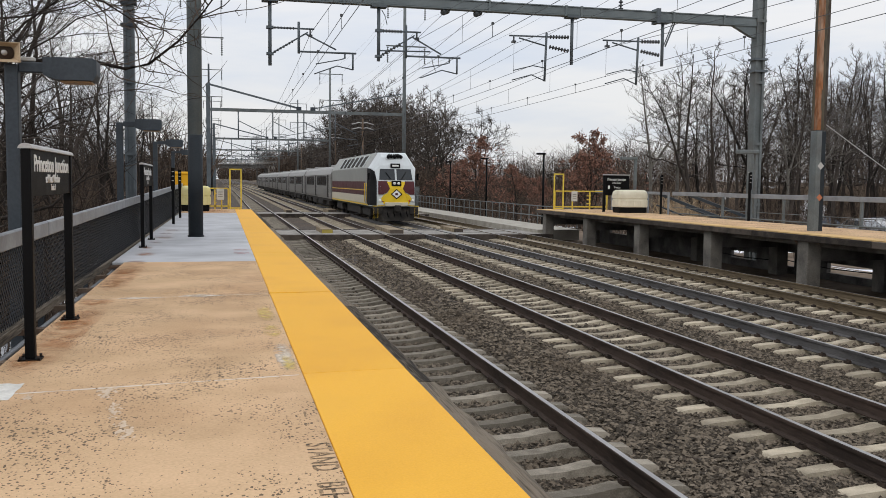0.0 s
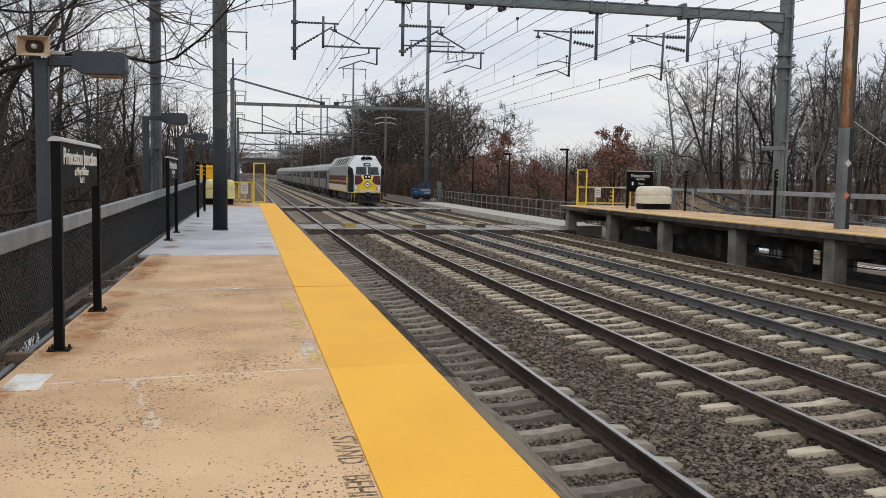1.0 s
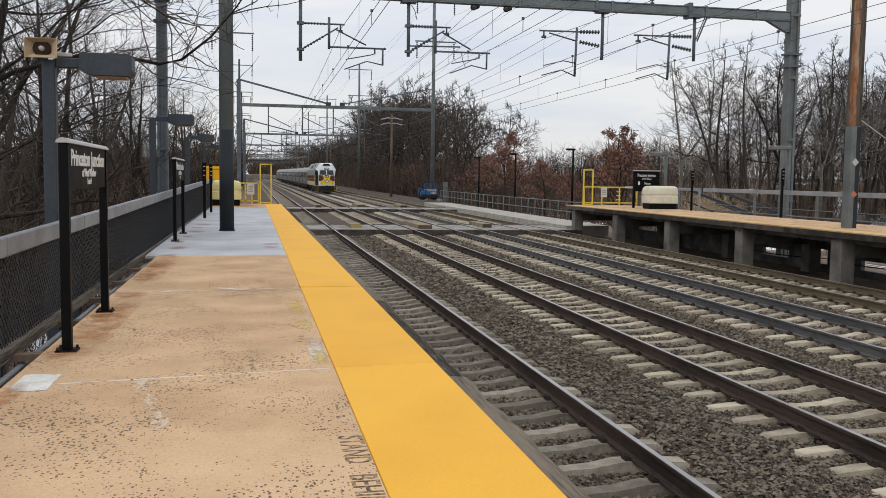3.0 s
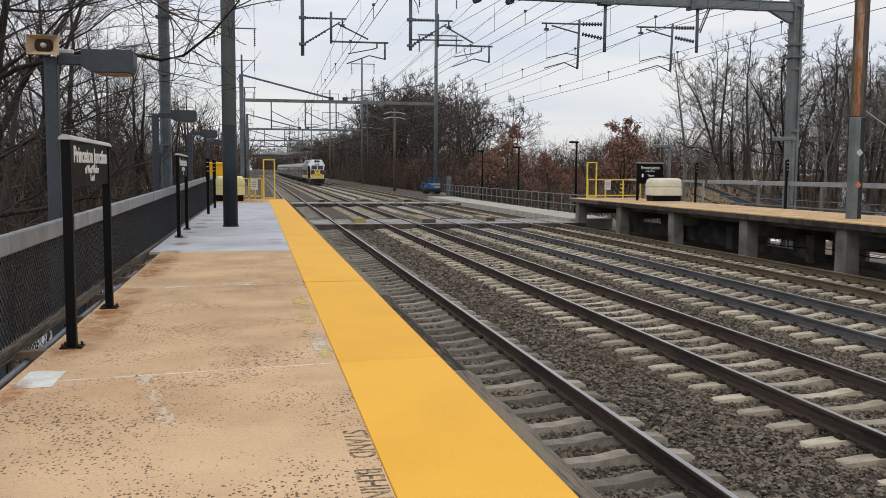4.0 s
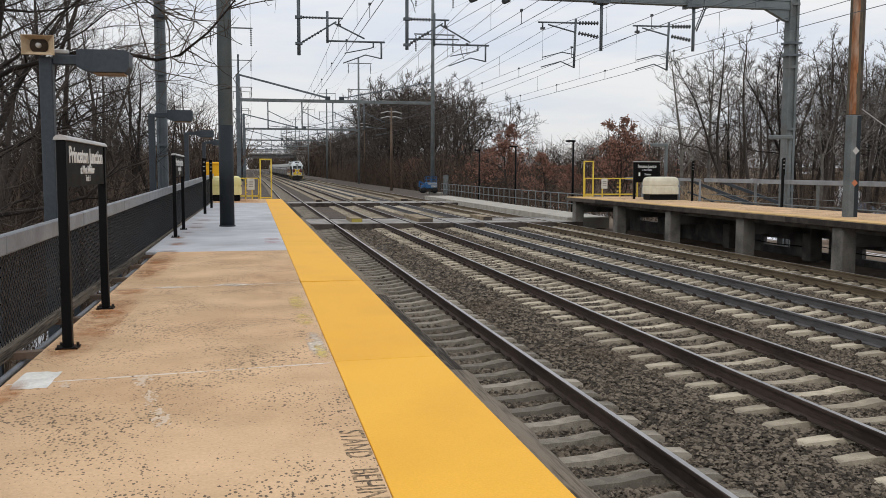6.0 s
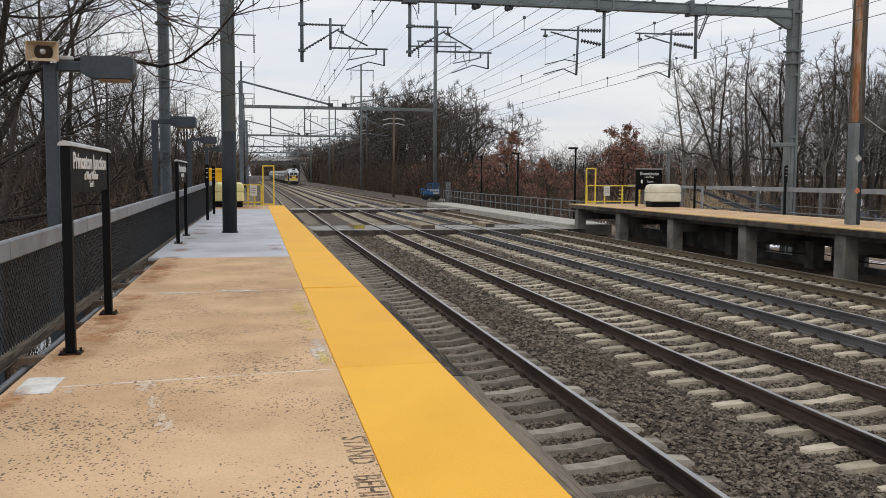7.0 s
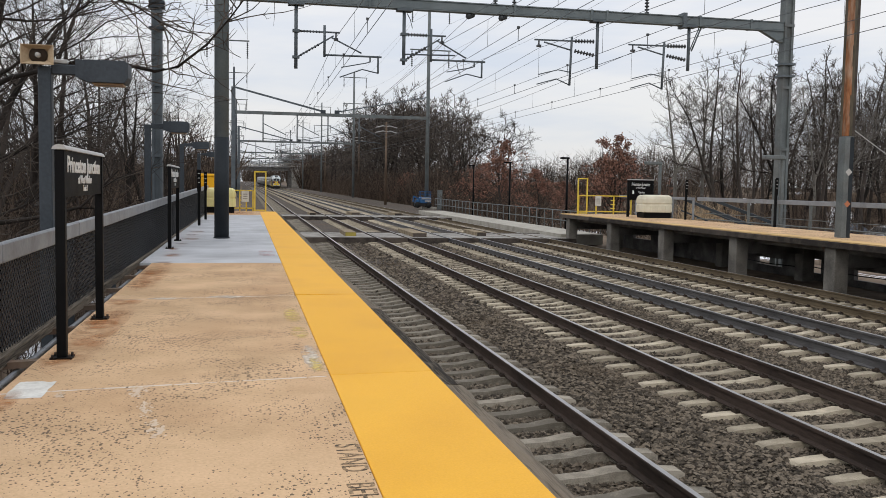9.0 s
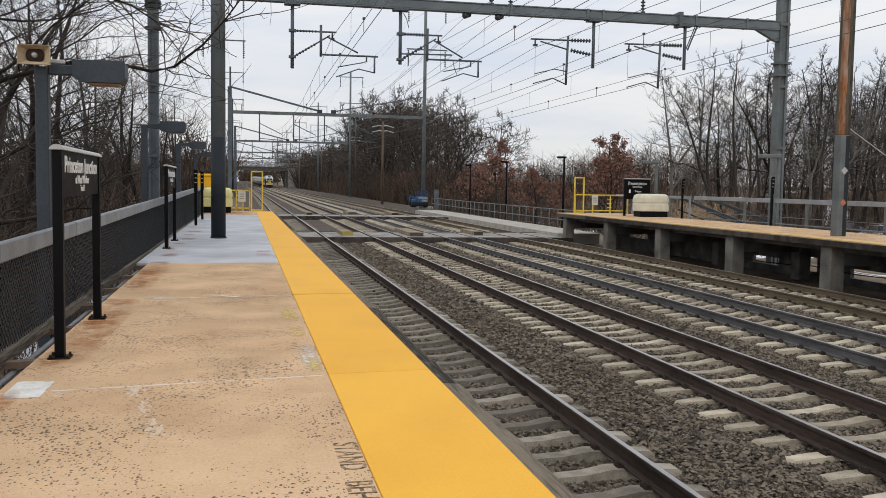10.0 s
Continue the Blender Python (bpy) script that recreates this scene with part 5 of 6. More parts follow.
# ------------------------------------------------------------------ bridge over the line
def build_bridge():
    br = thing("road_bridge", "weathered girder road bridge over the tracks", "bridge", pose(0, 385, bend(385)[1]))
    one("girder", M["concrete_dark"], br, lambda b: (box(b, -60, 70, -5, 5, 6.6, 7.7), box(b, -60, 70, -5.4, 5.4, 7.7, 8.1)), "dark girder deck")
    for x in np.arange(-30, 60, 2.4):
        one("parapet_post", M["concrete"], br, lambda b: box(b, x - .2, x + .2, -5.35, -5.0, 8.1, 9.7))
    for z in (8.35, 8.9, 9.45):
        one("parapet_rail", M["concrete"], br, lambda b: box(b, -60, 70, -5.28, -5.1, z, z + .24))
    for x in (12.2, -11.0):
        for dy in (-3.5, 0, 3.5):
            one("pier", M["concrete_dark"], br, lambda b: box(b, x - .35, x + .35, dy - .35, dy + .35, -1.5, 6.6))
    one("abutment", M["concrete"], br, lambda b: box(b, 13.2, 17.4, -5.2, 6, -1.5, 7.7), "grey concrete abutment")
    one("abutment", M["concrete"], br, lambda b: box(b, -22, -12, -5.2, 6, -1.5, 7.7), "grey concrete abutment")
    return br


build_bridge()


# ------------------------------------------------------------------ train
def bogie(parent, y, r=.5):
    bg = one("bogie", M["under"], parent, lambda b: (box(b, -1.25, -.95, y - 1.7, y + 1.7, .35, .85, .05), box(b, .95, 1.25, y - 1.7, y + 1.7, .35, .85, .05), box(b, -.9, .9, y - .3, y + .3, .4, .8)), "dark bogie frame")
    for dy in (-1.25, 1.25):
        for s in (-1, 1):
            one("wheel", M["under"], bg, lambda b: tube(b, [(s * .70, y + dy, r), (s * .84, y + dy, r)], r, 16))


def build_locomotive():
    lo = thing("locomotive", "silver locomotive with maroon stripes and a yellow nose", "locomotive", pose(TRACK_X[2], 54, 0))
    L = 22.4
    # sections: y, half width, and the roof: shoulder height, top height, half width of the top
    def sec(y, w, sh, top, tw, z0=.95):
        return [(-w, y, z0), (w, y, z0), (w, y, 1.55), (w, y, 2.30), (w, y, sh), (tw, y, top), (-tw, y, top), (-w, y, sh), (-w, y, 2.30), (-w, y, 1.55)]
    bm = B()
    loft(bm, [sec(1.9, 1.48, 3.22, 4.12, .90), sec(9.5, 1.48, 3.22, 4.12, .90), sec(L - .9, 1.48, 3.22, 4.12, .90), sec(L, 1.38, 3.1, 3.8, .85)])
    body = part("body", bm, M["silver"], lo, "silver-grey body side")
    for s in (-1, 1):
        x = s * 1.486
        f = lambda z0, z1, y0, y1, dx=.004: (lambda b: box(b, min(x, x + s * dx), max(x, x + s * dx), y0, y1, z0, z1))
        one("side_stripe", M["maroon"], body, f(1.92, 2.40, 2.1, L - .9), "maroon stripe")
        one("side_stripe", M["maroon"], body, f(1.58, 1.84, 2.1, L - .9), "maroon stripe")
        one("pinstripe", M["nose_yellow"], body, f(1.855, 1.905, 2.1, L - .9, .005), "yellow pinstripe")
        one("lower_panel", M["cream"], body, f(1.08, 1.565, 2.1, L - .9), "cream lower panel")
        one("sill_line", M["nose_yellow"], body, f(.97, 1.06, 1.9, L - .9, .006), "yellow sill line")
        one("cab_door", M["silver"], body, f(1.1, 3.1, 2.35, 2.95, .012), "cab side door")
        for yy in (2.28, 3.02):
            one("handrail", M["nose_yellow"], body, lambda b: tube(b, [(x + s * .05, yy, 1.15), (x + s * .05, yy, 2.3)], .02, 6), "yellow handrail")
        # roof grilles on the shoulder
        for k in range(6):
            ya = 4.4 + 2.1 * k
            def grille(b):
                a0, a1 = (1.42 * s, 3.33), (1.03 * s, 3.93)
                o = .03
                vs = [(a0[0] + s * o, ya, a0[1] + o), (a0[0] + s * o, ya + 1.5, a0[1] + o), (a1[0] + s * o, ya + 1.5, a1[1] + o), (a1[0] + s * o, ya, a1[1] + o)]
                lowr = [(p[0] - s * .04, p[1], p[2] - .04) for p in vs]
                loft(b, [lowr, vs])
            one("roof_grille", M["under"], body, grille, "dark roof grille")
        for yy in np.arange(4.2, 17, 2.1):
            one("roof_rib", M["cab_white"], body, lambda b: beam(b, (1.47 * s, yy, 3.28), (.98 * s, yy, 4.02), .09, .09))
    one("roof_gear", M["under"], body, lambda b: (box(b, -.7, .7, 8, 12, 4.02, 4.2, .05), box(b, -.8, .8, 15.2, 17.5, 4.02, 4.2, .05)), "dark roof equipment")
    pg = one("pantograph", M["under"], body, lambda b: (beam(b, (-.5, 13.6, 4.05), (.5, 13.6, 4.05), .1), beam(b, (0, 13.4, 4.1), (0, 15.2, 5.0), .08), beam(b, (0, 15.2, 5.0), (0, 13.5, 6.0), .06), beam(b, (-.9, 13.4, 6.05), (.9, 13.4, 6.05), .07)), "raised pantograph")
    # cab: sides, roof and raked front
    bm = B()
    loft(bm, [sec(.30, 1.18, 2.42, 2.46, 1.10), sec(.62, 1.26, 3.0, 3.34, .98), sec(.95, 1.34, 3.12, 3.82, .84), sec(1.35, 1.42, 3.2, 4.06, .80), sec(1.9, 1.478, 3.22, 4.12, .88)])
    cab = part("cab", bm, M["cab_white"], lo, "white cab")
    for s in (-1, 1):
        one("cab_pillar", M["black"], cab, lambda b: loft(b, [[(s * (w + .004), y, 1.0), (s * (w + .012), y, 1.0), (s * (w + .012), y, sh), (s * (w + .004), y, sh)] for y, w, sh in ((.32, 1.19, 2.44), (.64, 1.268, 2.98), (.95, 1.34, 3.06), (1.35, 1.42, 3.14), (1.9, 1.478, 3.18), (2.3, 1.482, 3.18))]), "black cab corner panel")
    # lower nose with the yellow panel between maroon cheeks
    nose = one("nose", M["cab_white"], lo, lambda b: loft(b, [[(-1.12, .12, 1.05), (1.12, .12, 1.05), (1.14, .10, 1.5), (1.13, .16, 2.1), (1.12, .3, 2.44), (-1.12, .3, 2.44), (-1.13, .16, 2.1), (-1.14, .10, 1.5)], [(-1.2, .5, 1.05), (1.2, .5, 1.05), (1.22, .5, 1.5), (1.21, .5, 2.1), (1.19, .5, 2.44), (-1.19, .5, 2.44), (-1.21, .5, 2.1), (-1.22, .5, 1.5)]]), "white nose")
    for s in (-1, 1):
        one("cheek_panel", M["maroon"], nose, lambda b: loft(b, [[(s * x, yy + off, z) for x, yy, z in ((1.12, .10, 1.66), (1.13, .135, 2.05), (1.11, .27, 2.43), (.55, .27, 2.43), (.38, .13, 2.02), (.58, .105, 1.78), (.85, .095, 1.66))] for off in (.03, -.03)]), "maroon cheek panel")
    one("nose_panel", M["nose_yellow"], nose, lambda b: loft(b, [[(x, yy + off, z) for x, yy, z in ((-.78, .105, 1.08), (.78, .105, 1.08), (.95, .085, 1.42), (.80, .087, 1.62), (.56, .09, 1.74), (.40, .125, 2.0), (.58, .24, 2.40), (-.58, .24, 2.40), (-.40, .125, 2.0), (-.56, .09, 1.74), (-.80, .087, 1.62), (-.95, .085, 1.42))] for off in (0.03, -.034)]), "yellow nose panel")
    emb = one("emblem", M["black"], nose, lambda b: loft(b, [[(0, yy, 1.38), (.36, yy, 1.68), (0, yy, 1.98), (-.36, yy, 1.68)] for yy in (.06, .035)]), "black and white diamond emblem")
    one("emblem_field", M["lettering"], emb, lambda b: loft(b, [[(0, yy, 1.45), (.28, yy, 1.68), (0, yy, 1.91), (-.28, yy, 1.68)] for yy in (.034, .028)]), "white diamond")
    one("emblem_mark", M["maroon"], emb, lambda b: (box(b, -.09, .09, .02, .027, 1.62, 1.74)))
    one("bumper", M["cream"], nose, lambda b: box(b, -.72, .72, .02, .10, .98, 1.2, .02), "pale bumper plate")
    hl = one("headlight_box", M["black"], nose, lambda b: box(b, -.30, .30, .09, .2, 2.14, 2.46, .02), "black headlight box")
    for s in (-1, 1):
        one("headlight", M["lettering"], hl, lambda b: tube(b, [(s * .13, .06, 2.3), (s * .13, .1, 2.3)], .085, 12), "round headlight")
        one("window", M["glass"], cab, lambda b: loft(b, [[(s * x, .30 - o + (z - 2.46) * .364, z) for x, z in ((.06, 2.50), (1.04, 2.50), (.96, 3.14), (.06, 3.14))] for o in (.028, -.03)]), "dark windscreen pane")
        one("wiper", M["black"], cab, lambda b: beam(b, (s * .3, .25, 2.5), (s * .62, .40, 2.95), .03))
        one("lamp", M["lamp_red"], nose, lambda b: tube(b, [(s * .82, .06, 1.30), (s * .82, .1, 1.30)], .075, 10), "red tail lamp")
        one("lamp", M["lettering"], nose, lambda b: tube(b, [(s * 1.03, .06, 1.30), (s * 1.03, .1, 1.30)], .09, 10), "clear marker lamp")
        one("grab_rail", M["nose_yellow"], nose, lambda b: tube(b, [(s * .75, .0, 1.02), (s * 1.3, .0, .98), (s * 1.42, .3, .98)], .025, 6), "yellow grab rail")
        one("step_rail", M["nose_yellow"], lo, lambda b: tube(b, [(s * 1.15, .05, .85), (s * 1.15, .05, .3), (s * 1.4, .05, .3), (s * 1.4, .05, .85)], .012, 6), "yellow step rail")
        one("mirror", M["black"], cab, lambda b: box(b, s * 1.55 - .06, s * 1.55 + .06, 1.2, 1.3, 2.5, 2.9))
        one("buffer_cover", M["under"], lo, lambda b: box(b, s * 1.1 - .28, s * 1.1 + .28, .1, .5, .5, .95, .04), "dark corner panel")
    nb = one("number_board", M["black"], cab, lambda b: box(b, -.30, .30, .50, .64, 3.20, 3.46, .02), "black number board")
    one("number_bar", M["lettering"], nb, lambda b: box(b, -.20, .20, .49, .498, 3.28, 3.38), "white number bar")
    one("horn_cluster", M["black"], cab, lambda b: [tube(b, [(x, .74 + .02 * k, 3.84 + .03 * (k % 2)), (x * .6, 1.2, 4.02)], [.11, .04], 8) for k, x in enumerate((-.42, -.22, 0, .22, .42))], "black roof horns")
    one("pilot", M["under"], lo, lambda b: loft(b, [[(-1.15, .35, .12), (1.15, .35, .12), (1.2, .35, .95), (-1.2, .35, .95)], [(-.8, .02, .12), (.8, .02, .12), (.8, .12, .6), (-.8, .12, .6)]]), "black snow plough")
    one("coupler", M["under"], lo, lambda b: (box(b, -.14, .14, -.35, .3, .72, 1.0, .03), box(b, -.2, .2, -.5, -.3, .68, 1.05, .05)), "black coupler")
    for k in range(4):
        one("hose", M["black"], lo, lambda b: tube(b, [(-.6 + .4 * k, .0, .9), (-.6 + .4 * k, -.12, .55), (-.5 + .4 * k, -.05, .35)], .03, 6))
    one("underframe", M["under"], lo, lambda b: (box(b, -1.3, 1.3, .5, L - .2, .82, .98), box(b, -1.25, 1.25, 6.8, 13.5, .3, .85, .06)), "dark underframe")
    # the body stands taller than the sections above
    for o in lo.children_recursive:
        o.data.transform(Matrix.Diagonal((1, 1, 1.055, 1)))
    bogie(lo, 4.1, .55)
    bogie(lo, L - 4.1, .55)
    return lo, L


def build_coach():
    co = thing("passenger_coach", "stainless passenger coach with a dark window band", "coach", pose(TRACK_X[2], 80, 0), "coaches of the train")
    L = 25.9
    def sec(y, k=1.0):
        w = 1.48 * k
        return [(-w * .96, y, 1.0), (w * .96, y, 1.0), (w, y, 1.25), (w, y, 3.1), (w * .86, y, 3.55), (w * .55, y, 3.82), (-w * .55, y, 3.82), (-w * .86, y, 3.55), (-w, y, 3.1), (-w, y, 1.25)]
    bm = B()
    loft(bm, [sec(.15, .97), sec(.3), sec(L - .3), sec(L - .15, .97)])
    body = part("body", bm, M["steel_car"], co)
    for s in (-1, 1):
        x = 1.482 * s
        for y0, y1 in ((3.2, 11.6), (14.4, 22.7)):
            one("window_band", M["under"], body, lambda b: box(b, x - .006, x + .006, y0, y1, 2.12, 2.98), "dark window band")
            for k in range(5):
                yy = y0 + .2 + k * (y1 - y0 - .2) / 5
                one("window", M["glass"], body, lambda b: box(b, x - .012, x + .012, yy, yy + 1.35, 2.22, 2.88))
        for yy in (1.7, 12.4, 23.6):
            one("door", M["under"], body, lambda b: box(b, x - .02, x + .02, yy, yy + .95, 1.1, 3.05), "dark recessed door")
        for z in (1.4, 1.55, 1.7, 1.85):
            one("flute", M["steel_car"], body, lambda b: box(b, x - .015, x + .015, .4, L - .4, z, z + .05))
    one("diaphragm", M["under"], co, lambda b: (box(b, -.6, .6, -.12, .16, 1.05, 3.3, .04), box(b, -.6, .6, L - .16, L + .1, 1.05, 3.3, .04)), "black gangway bellows")
    one("underframe", M["under"], co, lambda b: (box(b, -1.35, 1.35, .4, L - .4, .8, 1.02), box(b, -1.3, 1.3, 8, 17.5, .35, .85, .05)), "dark underframe boxes")
    for yy in (2.0, 12.9, 23.9):
        one("door_step", M["under"], co, lambda b: box(b, -1.45, 1.45, yy - .45, yy + .45, .45, .8, .03))
    for yy in (3, 19):
        one("roof_unit", M["steel_car"], co, lambda b: box(b, -.7, .7, yy, yy + 3.5, 3.8, 3.98, .05))
    bogie(co, 3.6, .45)
    bogie(co, L - 3.6, .45)
    return co, L


LOCO, LOCO_LEN = build_locomotive()
COACH, COACH_LEN = build_coach()
COACHES = [COACH] + [copy_thing(COACH, pose(TRACK_X[2], 80 + 26.6 * k, 0)) for k in range(1, 6)]


# ------------------------------------------------------------------ blue lift beside the line
def build_blue_lift():
    bl = thing("blue_lift", "small blue wheeled work machine beside the track", "machine", pose(16.2, 104.0, -.1))
    one("chassis", M["under"], bl, lambda b: box(b, -1.0, .8, -.5, .5, .22, .55, .04), "dark chassis")
    one("body", M["blue"], bl, lambda b: (box(b, -.45, .85, -.6, .6, .55, 1.25, .06), box(b, -.95, -.5, -.45, .45, .55, .95, .05)), "blue body")
    one("panel", M["car_grey"], bl, lambda b: (box(b, -.3, .78, -.635, -.602, 1.0, 1.22), box(b, .1, .78, -.635, -.602, .68, .92)), "pale grey panel")
    one("basket_rail", M["blue"], bl, lambda b: [beam(b, (x, y, 1.25), (x, y, 1.9), .05) for x in (-.4, .2, .8) for y in (-.5, .5)] + [beam(b, (-.4, y, z), (.8, y, z), .05) for y in (-.5, .5) for z in (1.6, 1.9)], "blue basket rail")
    one("arm", M["blue"], bl, lambda b: (beam(b, (-.5, 0, 1.0), (-1.15, 0, 1.35), .16), beam(b, (-1.15, 0, 1.35), (-1.2, 0, .7), .12)))
    for x in (-.75, .55):
        for s in (-1, 1):
            one("wheel", M["tyre"], bl, lambda b: tube(b, [(x, s * .45, .34), (x, s * .68, .34)], .34, 16))


build_blue_lift()
cab_ = thing("signal_cabinet", "narrow grey equipment cabinet beside the mast", "cabinet", pose(18.3, 104.5, -.3))
one("body", M["mid_steel"], cab_, lambda b: box(b, -.25, .25, -.3, .3, 0, 2.3, .03))
pad_ = thing("concrete_pad", "pale concrete pad under the mast", "pad", pose(17.0, 104.6, -.3))
one("slab", M["concrete_pale"], pad_, lambda b: box(b, -.8, .8, -.7, .7, 0, .3, .03))


# ------------------------------------------------------------------ trees
class Sticks:
    """Gathers tapering three- to six-sided sticks into one mesh."""
    def __init__(self):
        self.v, self.f, self.n = [], [], 0

    def add(self, pts, radii, sides):
        pts = np.asarray(pts, float)
        k = len(pts)
        d = np.gradient(pts, axis=0)
        d /= np.linalg.norm(d, axis=1)[:, None] + 1e-9
        ref = np.array([1.0, 0, 0]) if abs(d[0][0]) < .8 else np.array([0, 1.0, 0])
        s = np.cross(d, ref)
        s /= np.linalg.norm(s, axis=1)[:, None] + 1e-9
        u = np.cross(s, d)
        a = np.arange(sides) * 2 * math.pi / sides
        ring = pts[:, None] + (s[:, None] * np.cos(a)[None, :, None] + u[:, None] * np.sin(a)[None, :, None]) * np.asarray(radii)[:, None, None]
        self.v.append(ring.reshape(-1, 3))
        i = np.arange(k - 1)[:, None] * sides
        j = np.arange(sides)[None]
        q = np.stack([i + j, i + (j + 1) % sides, i + sides + (j + 1) % sides, i + sides + j], -1).reshape(-1, 4) + self.n
        self.f.append(q)
        self.n += k * sides

    def mesh(self, name, material):
        V, F = np.concatenate(self.v), np.concatenate(self.f)
        me = bpy.data.meshes.new(name)
        me.vertices.add(len(V))
        me.vertices.foreach_set("co", V.ravel())
        me.loops.add(F.size)
        me.loops.foreach_set("vertex_index", F.ravel())
        me.polygons.add(len(F))
        me.polygons.foreach_set("loop_start", np.arange(0, F.size, 4))
        me.update(calc_edges=True)
        me.materials.append(material)
        return me


def grow(rng, start, dirn, length, n, wob, lift):
    """A wandering line of points."""
    p, d = np.array(start, float), np.array(dirn, float)
    out = [p.copy()]
    for _ in range(n):
        d = d + rng.normal(0, wob, 3) + np.array([0, 0, lift])
        d /= np.linalg.norm(d)
        p = p + d * length / n
        out.append(p.copy())
    return np.array(out), d


def make_tree(seed, height, limbs, subs, twigs, spread=.55, first=.3, thick=.022, bark="bark", twig="twig", fine=.008, leaves=0, fork=0, bend_twigs=True):
    """Bare tree: tapered trunk, limbs, branches and twigs. Returns the meshes of trunk and crown, and of leaves."""
    rng = np.random.default_rng(seed)
    tr, cr = Sticks(), Sticks()
    r0 = height * thick
    stems = []
    trunk, _ = grow(rng, (0, 0, -.3), (rng.normal(0, .05), rng.normal(0, .05), 1), height * .95, 10, .07, .06)
    tr.add(trunk, r0 * np.linspace(1, .12, 11) ** 1.0, 7)
    stems.append((trunk, r0))
    for k in range(fork):
        i = int(rng.integers(3, 6))
        a = rng.uniform(0, 6.28)
        st, _ = grow(rng, trunk[i], (math.cos(a) * .5, math.sin(a) * .5, 1), height * (.88 - i * .085) * rng.uniform(.8, 1), 9, .10, .07)
        tr.add(st, r0 * .65 * np.linspace(1, .12, 10), 6)
        stems.append((st, r0 * .65))
    leaf_pts = []
    for st, rr in stems:
        m = len(st) - 1
        for k in range(limbs // len(stems) + 1):
            t = first + (1 - first) * (k + rng.random()) / (limbs // len(stems) + 1)
            i = min(m - 1, int(t * m))
            base = st[i] + (st[i + 1] - st[i]) * (t * m - i)
            a = k * 2.4 + rng.uniform(-.6, .6)
            ln = height * spread * (1.05 - t) * rng.uniform(.45, 1.1) + height * .05
            dirn = np.array([math.cos(a), math.sin(a), rng.uniform(.15, .95)])
            lim, _ = grow(rng, base, dirn / np.linalg.norm(dirn), ln, 6, .21, .06)
            lr = max(fine * 1.6, rr * (1.0 - t * .85) * .42)
            tr.add(lim, lr * np.linspace(1, .25, 7), 5)
            for q in range(subs):
                tq = rng.uniform(.2, 1.0)
                j = min(5, int(tq * 6))
                b0 = lim[j] + (lim[j + 1] - lim[j]) * (tq * 6 - j)
                dv = (lim[j + 1] - lim[j])
                dv = dv / np.linalg.norm(dv) + rng.normal(0, .55, 3) + np.array([0, 0, .15])
                sb, _ = grow(rng, b0, dv / np.linalg.norm(dv), ln * rng.uniform(.25, .55), 3, .26, .05)
                cr.add(sb, np.linspace(max(fine, lr * .38), fine * .6, 4), 3)
                for w in range(twigs):
                    c = sb[int(rng.integers(1, 4))]
                    dv = sb[-1] - sb[0]
                    dv = dv / np.linalg.norm(dv) + rng.normal(0, .6, 3) + np.array([0, 0, .12])
                    tw, _ = grow(rng, c, dv / np.linalg.norm(dv), ln * rng.uniform(.12, .28), 2 if bend_twigs else 1, .2, .05)
                    cr.add(tw, [fine * .75, fine * .55, fine * .3] if bend_twigs else [fine * .75, fine * .35], 3)
                    leaf_pts.append(tw[-1])
                    leaf_pts.append(tw[1])
    out = [tr.mesh("trunk", M[bark]), cr.mesh("crown", M[twig])]
    if leaves:
        lp = np.array(leaf_pts)
        pick = lp[rng.integers(0, len(lp), leaves)] + rng.normal(0, .12, (leaves, 3))
        s = rng.uniform(.06, .125, leaves)
        ax = rng.normal(0, 1, (leaves, 3))
        ax /= np.linalg.norm(ax, axis=1)[:, None]
        bx = np.cross(ax, rng.normal(0, 1, (leaves, 3)))
        bx /= np.linalg.norm(bx, axis=1)[:, None]
        V = np.stack([pick - ax * s[:, None], pick - bx * s[:, None] * .45, pick + ax * s[:, None], pick + bx * s[:, None] * .45], 1).reshape(-1, 3)
        F = [(4 * i, 4 * i + 1, 4 * i + 2, 4 * i + 3) for i in range(leaves)]
        me = bpy.data.meshes.new("leaves")
        me.from_pydata(V.tolist(), [], F)
        me.materials.append(M["leaf_rust"])
        out.append(me)
    return out


def tree_thing(meshes, label, at, group):
    t = thing("tree", label, "tree", at, group)
    link_mesh("trunk", meshes[0], t)
    link_mesh("crown", meshes[1], t, "bare twigs")
    if len(meshes) > 2:
        link_mesh("leaves", meshes[2], t, "withered red-brown leaves")
    return t


def plant(protos, spots, rng):
    for k, (x, y, s) in enumerate(spots):
        pr = protos[k % len(protos)]
        copy = copy_thing(pr, pose(x, y, land(x, y), rng.uniform(-3, 3), rng.uniform(-3, 3), rng.uniform(0, 360)))
        copy.scale = (s * rng.uniform(.9, 1.1),) * 2 + (s,)


RNG = np.random.default_rng(11)
